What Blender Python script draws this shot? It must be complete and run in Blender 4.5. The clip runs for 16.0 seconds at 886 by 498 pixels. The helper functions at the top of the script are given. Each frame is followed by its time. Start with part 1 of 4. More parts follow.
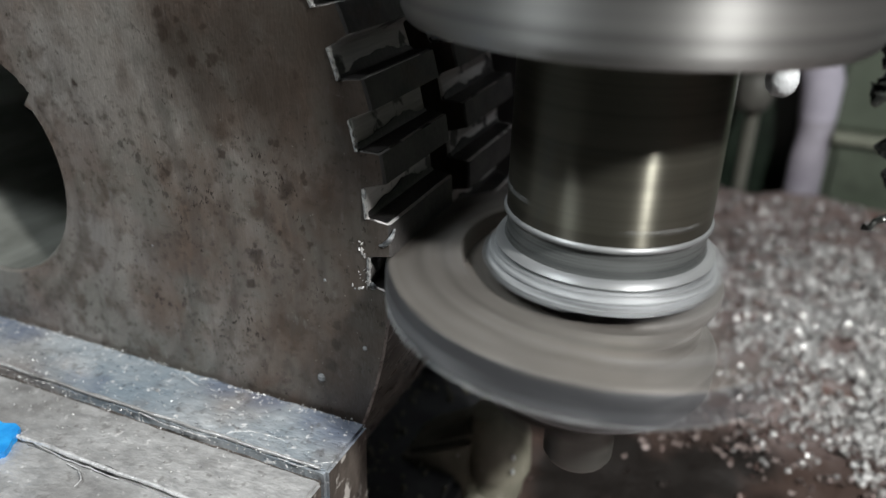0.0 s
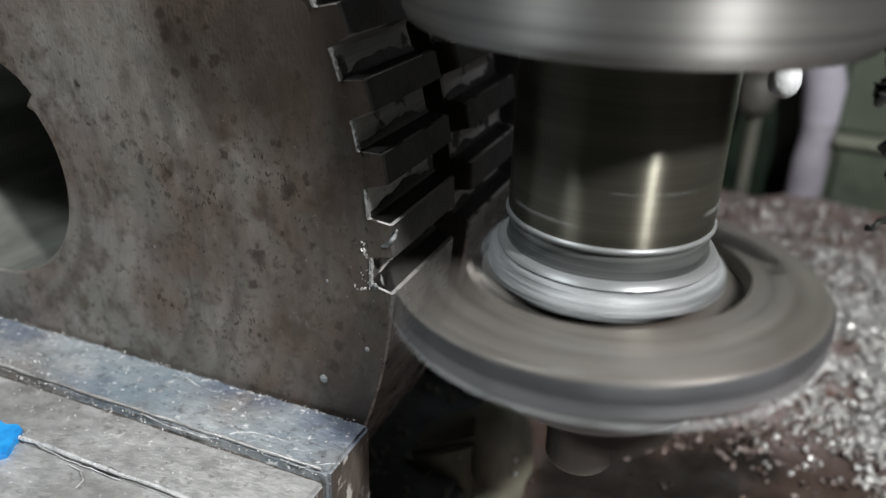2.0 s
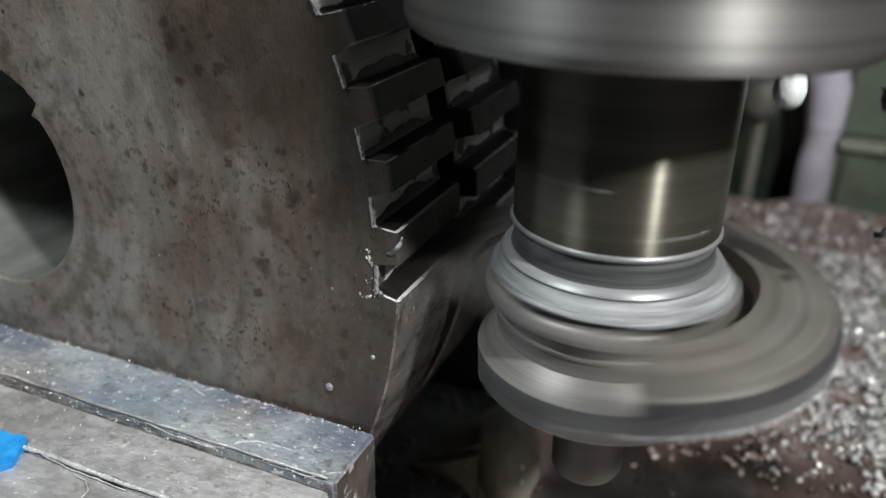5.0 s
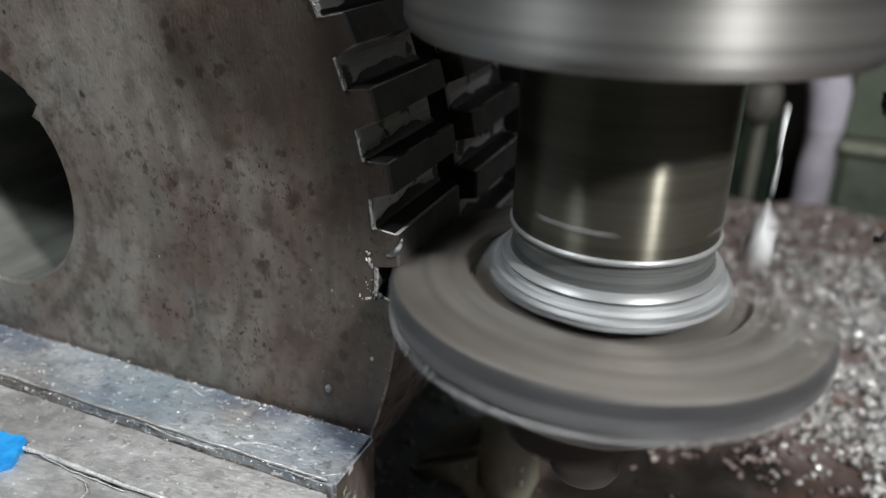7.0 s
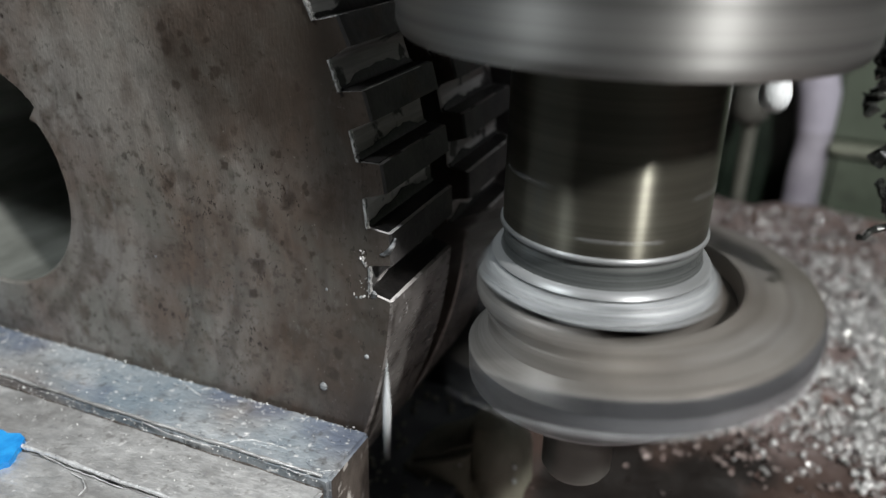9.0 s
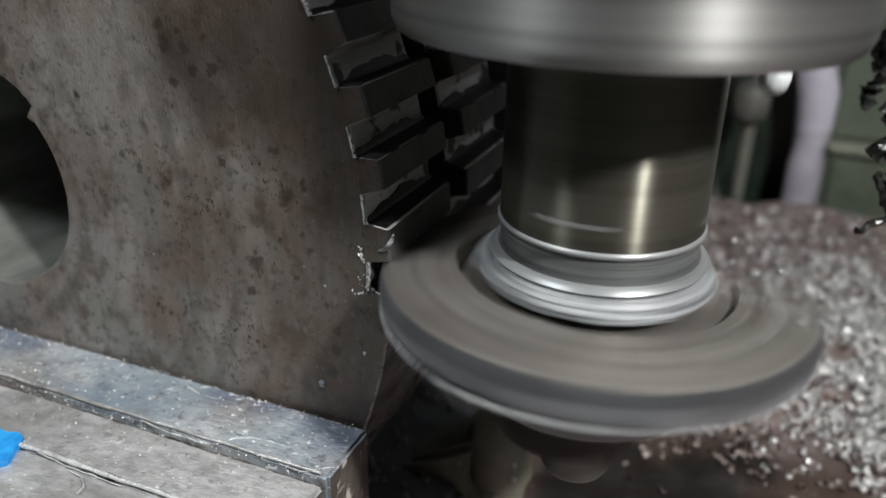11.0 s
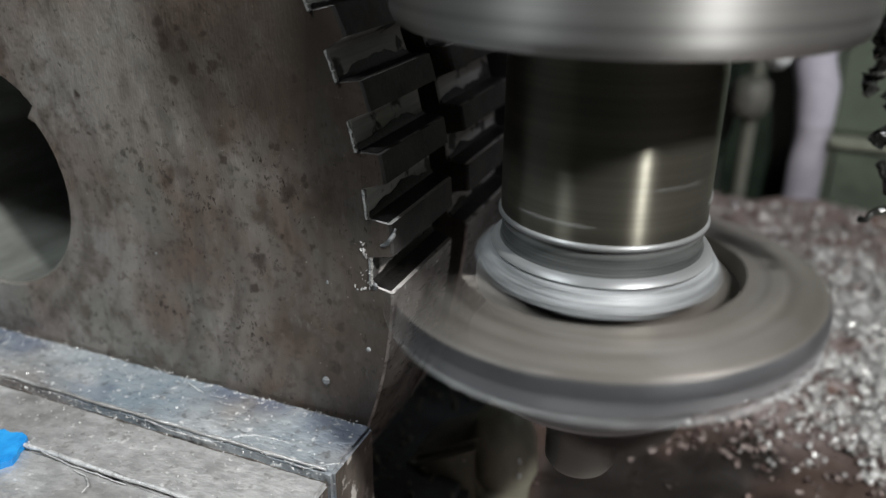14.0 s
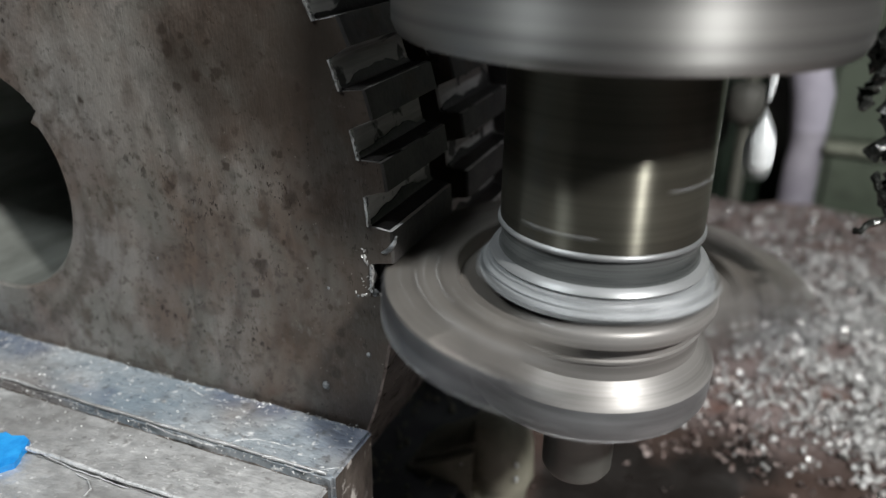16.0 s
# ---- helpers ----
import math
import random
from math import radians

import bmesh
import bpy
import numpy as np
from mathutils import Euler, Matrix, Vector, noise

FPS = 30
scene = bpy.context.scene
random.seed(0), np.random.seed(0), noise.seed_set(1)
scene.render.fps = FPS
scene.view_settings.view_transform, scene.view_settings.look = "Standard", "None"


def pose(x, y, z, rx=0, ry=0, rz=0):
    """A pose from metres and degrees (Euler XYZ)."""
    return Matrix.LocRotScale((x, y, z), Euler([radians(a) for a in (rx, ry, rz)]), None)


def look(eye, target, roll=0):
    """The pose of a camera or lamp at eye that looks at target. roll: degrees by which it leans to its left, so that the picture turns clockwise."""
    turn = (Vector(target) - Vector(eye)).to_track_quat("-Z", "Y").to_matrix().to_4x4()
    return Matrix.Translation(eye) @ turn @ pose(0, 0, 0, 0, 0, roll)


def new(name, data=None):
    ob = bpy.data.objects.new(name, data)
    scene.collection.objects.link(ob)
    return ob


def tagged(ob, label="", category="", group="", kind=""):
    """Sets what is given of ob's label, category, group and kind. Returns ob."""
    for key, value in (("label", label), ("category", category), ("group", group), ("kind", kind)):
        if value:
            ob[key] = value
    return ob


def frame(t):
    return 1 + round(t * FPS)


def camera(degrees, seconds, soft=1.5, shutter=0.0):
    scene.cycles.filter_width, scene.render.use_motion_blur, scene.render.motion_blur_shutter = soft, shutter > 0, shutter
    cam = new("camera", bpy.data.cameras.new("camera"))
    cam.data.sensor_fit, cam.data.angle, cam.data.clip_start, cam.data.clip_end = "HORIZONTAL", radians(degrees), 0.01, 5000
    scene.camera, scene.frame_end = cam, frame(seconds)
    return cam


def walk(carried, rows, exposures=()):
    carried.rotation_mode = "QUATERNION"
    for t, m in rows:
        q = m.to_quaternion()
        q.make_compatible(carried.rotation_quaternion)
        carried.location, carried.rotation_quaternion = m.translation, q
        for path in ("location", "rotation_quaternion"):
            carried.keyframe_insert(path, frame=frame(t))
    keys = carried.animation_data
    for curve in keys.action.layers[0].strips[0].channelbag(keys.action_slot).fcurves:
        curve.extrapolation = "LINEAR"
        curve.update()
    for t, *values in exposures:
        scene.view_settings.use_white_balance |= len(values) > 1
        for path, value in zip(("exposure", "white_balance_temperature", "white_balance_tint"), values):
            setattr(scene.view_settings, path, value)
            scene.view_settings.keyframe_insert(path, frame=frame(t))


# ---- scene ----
# Camera: handheld, close to the cutter, drifting by a few millimetres
cam = camera(58.0, 16.0, soft=1.35, shutter=0.7)
cam.data.dof.use_dof, cam.data.dof.focus_distance, cam.data.dof.aperture_fstop = True, 0.235, 7.6
PATH = [
    (0, 0.0368, -0.2084, 0.1041, 22.974, -25.297, -1.638),
    (0.5, 0.0371, -0.2073, 0.1016, 23.026, -25.288, -1.447),
    (1, 0.0363, -0.2071, 0.1032, 23.134, -25.329, -1.520),
    (1.5, 0.0367, -0.2082, 0.1040, 23.137, -25.142, -1.614),
    (2, 0.0367, -0.2087, 0.1031, 23.074, -25.015, -1.591),
    (2.5, 0.0364, -0.2084, 0.1028, 23.049, -24.973, -1.426),
    (3, 0.0367, -0.2096, 0.1035, 23.015, -24.871, -1.442),
    (3.5, 0.0357, -0.2093, 0.1033, 23.063, -24.725, -1.341),
    (4, 0.0359, -0.2074, 0.1027, 23.267, -24.660, -1.189),
    (6.5, 0.0360, -0.2087, 0.1037, 23.130, -24.504, -1.224),
    (7, 0.0360, -0.2077, 0.1035, 23.313, -24.554, -1.346),
    (7.5, 0.0360, -0.2082, 0.1032, 23.213, -24.548, -1.317),
    (8, 0.0371, -0.2096, 0.1034, 23.055, -24.453, -1.336),
    (8.5, 0.0370, -0.2095, 0.1037, 22.978, -24.450, -1.421),
    (9, 0.0381, -0.2113, 0.1039, 22.879, -24.299, -1.346),
    (11.5, 0.0388, -0.2117, 0.1017, 22.743, -24.075, -1.019),
    (12, 0.0385, -0.2114, 0.1016, 22.726, -24.023, -0.892),
    (12.5, 0.0386, -0.2123, 0.1013, 22.674, -23.965, -0.798),
    (13, 0.0383, -0.2122, 0.1015, 22.649, -23.984, -0.698),
    (13.5, 0.0388, -0.2123, 0.1005, 22.620, -23.943, -0.544),
    (14, 0.0390, -0.2123, 0.0995, 22.587, -23.897, -0.390),
    (14.5, 0.0390, -0.2126, 0.0999, 22.539, -23.938, -0.476),
    (15, 0.0389, -0.2132, 0.1014, 22.515, -23.883, -0.673),
    (15.5, 0.0382, -0.2144, 0.1023, 22.396, -23.917, -0.837),
    (16, 0.0381, -0.2144, 0.1023, 22.374, -23.855, -0.803),
]
walk(cam, [(t, pose(x, y, z, 90 + pitch, roll, yaw)) for t, x, y, z, yaw, pitch, roll in PATH])

ZT = -0.15  # top of the table

# ---- light ----
world = bpy.data.worlds.new("workshop_air")
scene.world = world
world.use_nodes = True
world.node_tree.nodes["Background"].inputs[0].default_value = (0.7, 0.8, 1.0, 1)
world.node_tree.nodes["Background"].inputs[1].default_value = 0.02
scene.view_settings.exposure = 0.0


def area_lamp(name, eye, target, size, watts, colour, size_y=None):
    data = bpy.data.lights.new(name, "AREA")
    data.shape = "DISK" if size_y is None else "RECTANGLE"
    data.size, data.energy, data.color = size, watts, colour
    if size_y:
        data.size_y = size_y
    ob = new(name, data)
    ob.matrix_world = look(eye, target)
    return ob


area_lamp("work_lamp", (0.45, -0.30, 0.51), (0, 0, 0), 0.06, 8.2, (1.0, 0.985, 0.97))
area_lamp("second_lamp", (-0.30, -0.36, 0.60), (-0.1, 0, 0), 0.16, 3.0, (0.92, 0.97, 1.0))
# Added fill light from the right, placed to reach the rear gear teeth.
area_lamp("fill_lamp", (1.40, 0.30, 1.60), (0.0, 0.1, 0), 1.0, 3.5, (0.92, 0.96, 1.0), 0.15)

# ---- materials ----


def material(name, dark, light, rough=0.5, metal=0.0, scale=60.0, stretch=(1, 1, 1), fine=600.0, bump=0.15, stains=None,
             rough_var=0.15, island=False, low=0.35, high=0.65, turned=0.0):
    """Two-scale surface: broad blotches between two colours, fine grain in gloss and relief, and stains."""
    m = bpy.data.materials.new(name)
    m.use_nodes = True
    nt = m.node_tree
    n, link = nt.nodes, nt.links.new
    bsdf = n["Principled BSDF"]
    bsdf.inputs["Metallic"].default_value = metal
    co = n.new("ShaderNodeTexCoord")
    mp = n.new("ShaderNodeMapping")
    mp.inputs["Scale"].default_value = stretch
    link(co.outputs["Object"], mp.inputs["Vector"])
    big = n.new("ShaderNodeTexNoise")
    big.inputs["Scale"].default_value, big.inputs["Detail"].default_value, big.inputs["Roughness"].default_value = scale, 6, 0.65
    link(mp.outputs[0], big.inputs["Vector"])
    ramp = n.new("ShaderNodeValToRGB")
    ramp.color_ramp.elements[0].position, ramp.color_ramp.elements[1].position = low, high
    ramp.color_ramp.elements[0].color, ramp.color_ramp.elements[1].color = (*dark, 1), (*light, 1)
    colour = ramp.outputs[0]
    if island:
        geo = n.new("ShaderNodeNewGeometry")
        link(geo.outputs["Random Per Island"], ramp.inputs[0])
    else:
        link(big.outputs[0], ramp.inputs[0])
    grain = n.new("ShaderNodeTexNoise")
    grain.inputs["Scale"].default_value, grain.inputs["Detail"].default_value = fine, 4
    link(mp.outputs[0], grain.inputs["Vector"])
    for st in stains or ():
        kind, tone, size, lo, hi, strength = st
        if kind == "pits":
            tx = n.new("ShaderNodeTexVoronoi")
            tx.inputs["Scale"].default_value = size
            tx.inputs["Randomness"].default_value = 1
            wob = n.new("ShaderNodeVectorMath")
            wob.operation = "MULTIPLY_ADD"
            wob.inputs[1].default_value = (0.006, 0.006, 0.006)
            link(grain.outputs["Color"], wob.inputs[0])
            link(co.outputs["Object"], wob.inputs[2])
            link(wob.outputs[0], tx.inputs["Vector"])
            pick = n.new("ShaderNodeTexNoise")
            pick.inputs["Scale"].default_value, pick.inputs["Detail"].default_value = size * 0.22, 2
            link(co.outputs["Object"], pick.inputs["Vector"])
            add = n.new("ShaderNodeMath")
            add.operation = "MULTIPLY_ADD"
            add.inputs[1].default_value = -0.9
            link(pick.outputs[0], add.inputs[0])
            link(tx.outputs["Distance"], add.inputs[2])
            src = add.outputs[0]
        elif kind == "spots":
            src = None
            mid = n.new("ShaderNodeTexNoise")
            mid.inputs["Scale"].default_value, mid.inputs["Detail"].default_value = 240, 3
            link(co.outputs["Object"], mid.inputs["Vector"])
            for (px, py, pz, pr) in size:
                d = n.new("ShaderNodeVectorMath")
                d.operation = "DISTANCE"
                d.inputs[1].default_value = (px, py, pz)
                wob = n.new("ShaderNodeVectorMath")
                wob.operation = "MULTIPLY_ADD"
                wob.inputs[1].default_value = (0.004, 0.0, 0.008)
                link(mid.outputs["Color"], wob.inputs[0])
                link(co.outputs["Object"], wob.inputs[2])
                link(wob.outputs[0], d.inputs[0])
                q = n.new("ShaderNodeMath")
                q.operation = "DIVIDE"
                q.inputs[1].default_value = pr
                link(d.outputs["Value"], q.inputs[0])
                if src is None:
                    src = q.outputs[0]
                else:
                    mi = n.new("ShaderNodeMath")
                    mi.operation = "MINIMUM"
                    link(src, mi.inputs[0])
                    link(q.outputs[0], mi.inputs[1])
                    src = mi.outputs[0]
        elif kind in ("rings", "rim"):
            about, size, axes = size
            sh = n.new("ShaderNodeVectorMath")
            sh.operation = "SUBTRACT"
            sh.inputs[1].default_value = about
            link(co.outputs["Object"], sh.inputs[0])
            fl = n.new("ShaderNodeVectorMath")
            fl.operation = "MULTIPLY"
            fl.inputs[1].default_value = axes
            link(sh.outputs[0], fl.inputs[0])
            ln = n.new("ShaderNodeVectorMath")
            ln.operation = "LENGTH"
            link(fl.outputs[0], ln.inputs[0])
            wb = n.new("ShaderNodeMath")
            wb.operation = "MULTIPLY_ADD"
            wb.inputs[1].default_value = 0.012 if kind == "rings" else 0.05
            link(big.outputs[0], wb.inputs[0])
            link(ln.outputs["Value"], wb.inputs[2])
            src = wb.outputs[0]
            if kind == "rings":
                tx = n.new("ShaderNodeTexNoise")
                tx.noise_dimensions = "1D"
                tx.inputs["Scale"].default_value, tx.inputs["Detail"].default_value = size, 5
                link(src, tx.inputs["W"])
                src = tx.outputs[0]
        else:
            tx = n.new("ShaderNodeTexNoise")
            tx.inputs["Scale"].default_value, tx.inputs["Detail"].default_value = size, 5
            link(mp.outputs[0] if kind == "streaks" else co.outputs["Object"], tx.inputs["Vector"])
            src = tx.outputs[0]
        ra = n.new("ShaderNodeMapRange")
        ra.inputs["From Min"].default_value, ra.inputs["From Max"].default_value = lo, hi
        ra.inputs["To Min"].default_value, ra.inputs["To Max"].default_value = 0, strength
        link(src, ra.inputs[0])
        mix = n.new("ShaderNodeMix")
        mix.data_type = "RGBA"
        link(ra.outputs[0], mix.inputs[0])
        link(colour, mix.inputs[6])
        mix.inputs[7].default_value = (*tone, 1)
        colour = mix.outputs[2]
    link(colour, bsdf.inputs["Base Color"])
    rr = n.new("ShaderNodeMapRange")
    rr.inputs["To Min"].default_value, rr.inputs["To Max"].default_value = max(0.03, rough - rough_var), min(1, rough + rough_var)
    link(grain.outputs[0], rr.inputs[0])
    link(rr.outputs[0], bsdf.inputs["Roughness"])
    if turned:
        tan = n.new("ShaderNodeTangent")
        tan.direction_type, tan.axis = "RADIAL", "Z"
        link(tan.outputs[0], bsdf.inputs["Tangent"])
        bsdf.inputs["Anisotropic"].default_value, bsdf.inputs["Anisotropic Rotation"].default_value = turned, 0.25
    if bump:
        bp = n.new("ShaderNodeBump")
        bp.inputs["Strength"].default_value, bp.inputs["Distance"].default_value = bump, 0.0006
        link(grain.outputs[0], bp.inputs["Height"])
        link(bp.outputs[0], bsdf.inputs["Normal"])
    return m


GEAR_AXIS = (-0.2327, 0.0, -0.0007)
# Paler towards the bore; rim darkened by rust and by painted flange shadow.
M_FACE = material("rusty_turned_steel_shaded_rim", (0.135, 0.110, 0.092), (0.335, 0.308, 0.275), 0.38, 0.45, 30, (1.5, 1, 0.6), 800, 0.45,
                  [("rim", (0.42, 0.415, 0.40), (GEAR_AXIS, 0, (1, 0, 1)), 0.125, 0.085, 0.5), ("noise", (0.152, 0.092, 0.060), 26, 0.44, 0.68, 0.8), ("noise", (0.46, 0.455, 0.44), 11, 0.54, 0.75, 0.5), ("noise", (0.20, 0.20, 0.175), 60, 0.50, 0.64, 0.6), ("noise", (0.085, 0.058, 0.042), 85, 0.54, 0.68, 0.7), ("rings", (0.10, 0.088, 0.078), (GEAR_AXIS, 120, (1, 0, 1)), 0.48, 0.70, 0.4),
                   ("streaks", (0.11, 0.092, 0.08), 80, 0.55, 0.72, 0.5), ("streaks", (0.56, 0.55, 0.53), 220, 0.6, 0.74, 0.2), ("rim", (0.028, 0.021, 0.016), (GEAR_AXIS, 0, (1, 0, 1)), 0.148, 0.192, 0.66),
                   ("pits", (0.025, 0.02, 0.016), 150, -0.335, -0.39, 0.55), ("pits", (0.03, 0.022, 0.018), 330, -0.32, -0.39, 0.9), ("noise", (0.6, 0.58, 0.52), 900, 0.70, 0.76, 0.4), ("noise", (0.06, 0.048, 0.038), 420, 0.56, 0.68, 0.55), ("streaks", (0.06, 0.05, 0.042), 130, 0.60, 0.70, 0.5),
                   ("spots", (0.055, 0.043, 0.034), ((-0.1207, -0.0226, 0.0617, 0.0140), (-0.1027, -0.0226, 0.0646, 0.0130), (-0.0925, -0.0226, 0.0529, 0.0140), (-0.1123, -0.0226, 0.0494, 0.0100), (-0.0805, -0.0226, 0.0662, 0.0120)), 1.9, 0.4, 0.75), ("spots", (0.10, 0.085, 0.07), ((-0.1966, -0.0226, -0.0408, 0.0018), (-0.1928, -0.0226, -0.0386, 0.0020), (-0.1892, -0.0226, -0.0360, 0.0022), (-0.1859, -0.0226, -0.0332, 0.0024), (-0.1828, -0.0226, -0.0301, 0.0026), (-0.1800, -0.0226, -0.0267, 0.0028), (-0.1775, -0.0226, -0.0231, 0.0030), (-0.1754, -0.0226, -0.0192, 0.0028), (-0.1736, -0.0226, -0.0152, 0.0026), (-0.1721, -0.0226, -0.0111, 0.0024), (-0.1710, -0.0226, -0.0069, 0.0022), (-0.1703, -0.0226, -0.0025, 0.0020), (-0.1699, -0.0226, 0.0018, 0.0018), (-0.1700, -0.0226, 0.0062, 0.0016)), 1.5, 0.5, 0.55),
                   ("spots", (0.50, 0.48, 0.44), ((-0.1458, -0.0226, 0.0672, 0.0100), (-0.1598, -0.0226, 0.0587, 0.0110), (-0.1420, -0.0226, 0.0592, 0.0080), (-0.1521, -0.0226, 0.0525, 0.0090), (-0.1703, -0.0226, 0.0631, 0.0080), (-0.1385, -0.0226, 0.0485, 0.0060)), 1.9, 0.5, 0.26),
                   ("spots", (0.045, 0.033, 0.026), ((-0.1089, -0.0226, 0.0291, 0.0009), (-0.1109, -0.0226, 0.0559, 0.0011), (-0.1074, -0.0226, 0.0609, 0.0010), (-0.1210, -0.0226, 0.0683, 0.0012), (-0.1002, -0.0226, 0.0020, 0.0012), (-0.0907, -0.0226, 0.0076, 0.0009), (-0.0828, -0.0226, 0.0100, 0.0010), (-0.0801, -0.0226, 0.0050, 0.0013), (-0.0916, -0.0226, 0.0363, 0.0009), (-0.0820, -0.0226, 0.0565, 0.0012), (-0.0810, -0.0226, 0.0261, 0.0010), (-0.0940, -0.0226, 0.0652, 0.0011), (-0.1126, -0.0226, 0.0659, 0.0013), (-0.1645, -0.0226, 0.0440, 0.0011), (-0.1620, -0.0226, 0.0317, 0.0010), (-0.0752, -0.0226, -0.0118, 0.0011), (-0.0719, -0.0226, -0.0189, 0.0013), (-0.0935, -0.0226, -0.0150, 0.0008), (-0.0857, -0.0226, -0.0036, 0.0010),
                    (-0.1261, -0.0226, 0.0637, 0.0026), (-0.1194, -0.0226, 0.0634, 0.0019), (-0.1170, -0.0226, 0.0563, 0.0020), (-0.1096, -0.0226, 0.0578, 0.0018), (-0.1117, -0.0226, 0.0663, 0.0015), (-0.1246, -0.0226, 0.0519, 0.0019), (-0.1278, -0.0226, 0.0684, 0.0019), (-0.0873, -0.0226, 0.0216, 0.0028), (-0.1001, -0.0226, -0.0022, 0.0026), (-0.1028, -0.0226, -0.0126, 0.0019), (-0.0719, -0.0226, -0.0206, 0.0016), (-0.1095, -0.0226, 0.0295, 0.0013), (-0.1317, -0.0226, 0.0203, 0.0014), (-0.0901, -0.0226, 0.0359, 0.0010), (-0.1646, -0.0226, 0.0443, 0.0010), (-0.0746, -0.0226, -0.0356, 0.0026), (-0.0718, -0.0226, -0.0267, 0.0019), (-0.0780, -0.0226, -0.0429, 0.0019)), 1.25, 0.6, 0.75)])
M_SCALE = material("dark_oxide_steel", (0.026, 0.0248, 0.0248), (0.075, 0.071, 0.069), 0.5, 0.2, 70, (1, 1, 1), 700, 0.2,
                   [("noise", (0.11, 0.07, 0.045), 60, 0.58, 0.75, 0.5)])
M_CUT = material("fresh_milled_steel", (0.42, 0.405, 0.395), (0.70, 0.68, 0.665), 0.5, 0.05, 120, (1, 0.15, 2.5), 900, 0.2,
                 [("streaks", (0.12, 0.10, 0.09), 90, 0.50, 0.68, 0.7), ("noise", (0.02, 0.018, 0.017), 75, 0.55, 0.59, 0.9)])
M_BURR = material("bright_burr_metal", (0.33, 0.33, 0.325), (0.68, 0.68, 0.665), 0.28, 0.35, 300, bump=0.3)
M_NICKEL = material("ground_spindle_steel", (0.225, 0.227, 0.219), (0.455, 0.455, 0.44), 0.48, 0.86, 12, (0.02, 0.02, 14), 160, 0.06,
                    [("spots", (0.15, 0.15, 0.142), ((0.038, 0.045, 0.10, 0.055),), 1.3, 0.5, 0.15)], rough_var=0.08, turned=0.84)
M_ARBOR = material("oily_bronze_tinted_steel", (0.115, 0.111, 0.090), (0.245, 0.240, 0.195), 0.32, 0.84, 12, (0.05, 0.05, 6), 260, 0.02, rough_var=0.03, turned=1.0)
M_RING = material("polished_wet_steel", (0.16, 0.167, 0.17), (0.42, 0.435, 0.44), 0.42, 0.45, 60, (0.3, 0.3, 4), 300, 0.05, turned=0.5)
M_WETBAND = material("coolant_wet_collar", (0.07, 0.077, 0.077), (0.24, 0.255, 0.25), 0.3, 0.55, 70, (0.3, 0.3, 5), 300, 0.1, turned=0.5)
M_BLANK = material("oily_uncut_rim", (0.10, 0.094, 0.088), (0.30, 0.285, 0.27), 0.3, 0.45, 60, (1, 0.25, 1), 500, 0.2,
                   [("noise", (0.035, 0.028, 0.024), 90, 0.52, 0.66, 0.8), ("noise", (0.62, 0.62, 0.62), 240, 0.64, 0.72, 0.6)])
M_SLOTBLACK = material("near_black_film", (0.006, 0.006, 0.006), (0.022, 0.02, 0.019), 0.42, 0.1, 150, bump=0.3)
M_BORE = material("bored_bright_steel", (0.14, 0.147, 0.13), (0.36, 0.375, 0.345), 0.36, 0.5, 40, (1, 0.2, 1), 300, 0.2)
M_FOAM = material("milky_coolant", (0.52, 0.56, 0.57), (0.8, 0.83, 0.84), 0.25, 0.0, 130, bump=0.5)
M_SUDS = material("coolant_wet_washer", (0.07, 0.075, 0.077), (0.40, 0.42, 0.43), 0.34, 0.1, 95, (0.4, 0.4, 6), 500, 0.5, low=0.4, high=0.6)
M_CUTTER = material("worn_cutter_steel", (0.13, 0.12, 0.108), (0.36, 0.34, 0.31), 0.36, 0.6, 70, (1, 1, 1), 400, 0.2,
                    [("rings", (0.06, 0.052, 0.045), ((0, 0, 0), 260, (1, 1, 0)), 0.5, 0.72, 0.35), ("rings", (0.62, 0.6, 0.57), ((0, 0, 0.1), 170, (1, 1, 0)), 0.56, 0.72, 0.25),
                     ("noise", (0.7, 0.71, 0.72), 55, 0.6, 0.7, 0.6), ("noise", (0.065, 0.055, 0.047), 42, 0.55, 0.70, 0.65), ("noise", (0.17, 0.11, 0.075), 30, 0.52, 0.68, 0.5)], turned=0.5)
M_RIM = material("blued_cutter_rim", (0.02, 0.021, 0.024), (0.16, 0.163, 0.17), 0.4, 0.45, 34, (1, 1, 1), 400, 0.25,
                 [("noise", (0.6, 0.62, 0.64), 45, 0.60, 0.70, 0.6)])
M_LIP = material("coolant_wet_cutting_edge", (0.04, 0.042, 0.046), (0.27, 0.278, 0.29), 0.35, 0.3, 30, (1, 1, 1), 400, 0.3,
                 [("noise", (0.75, 0.77, 0.78), 50, 0.57, 0.67, 0.85), ("noise", (0.02, 0.02, 0.022), 36, 0.54, 0.64, 0.85)], low=0.4, high=0.6)
M_WALLWET = material("wet_boss_wall", (0.09, 0.094, 0.098), (0.32, 0.33, 0.335), 0.32, 0.45, 60, (1, 1, 3), 400, 0.25,
                     [("noise", (0.72, 0.74, 0.75), 110, 0.58, 0.70, 0.7)], turned=0.4)
M_BOSS = material("turned_boss_steel", (0.15, 0.144, 0.135), (0.36, 0.35, 0.335), 0.45, 0.45, 14, (0.05, 0.05, 14), 240, 0.06, turned=0.3)
# Near-black with weak gloss: the shade under the cutter sits in this colour.
M_SHAFT = material("oily_steel_with_underside_shade", (0.016, 0.0145, 0.013), (0.055, 0.05, 0.044), 0.62, 0.1, 40)
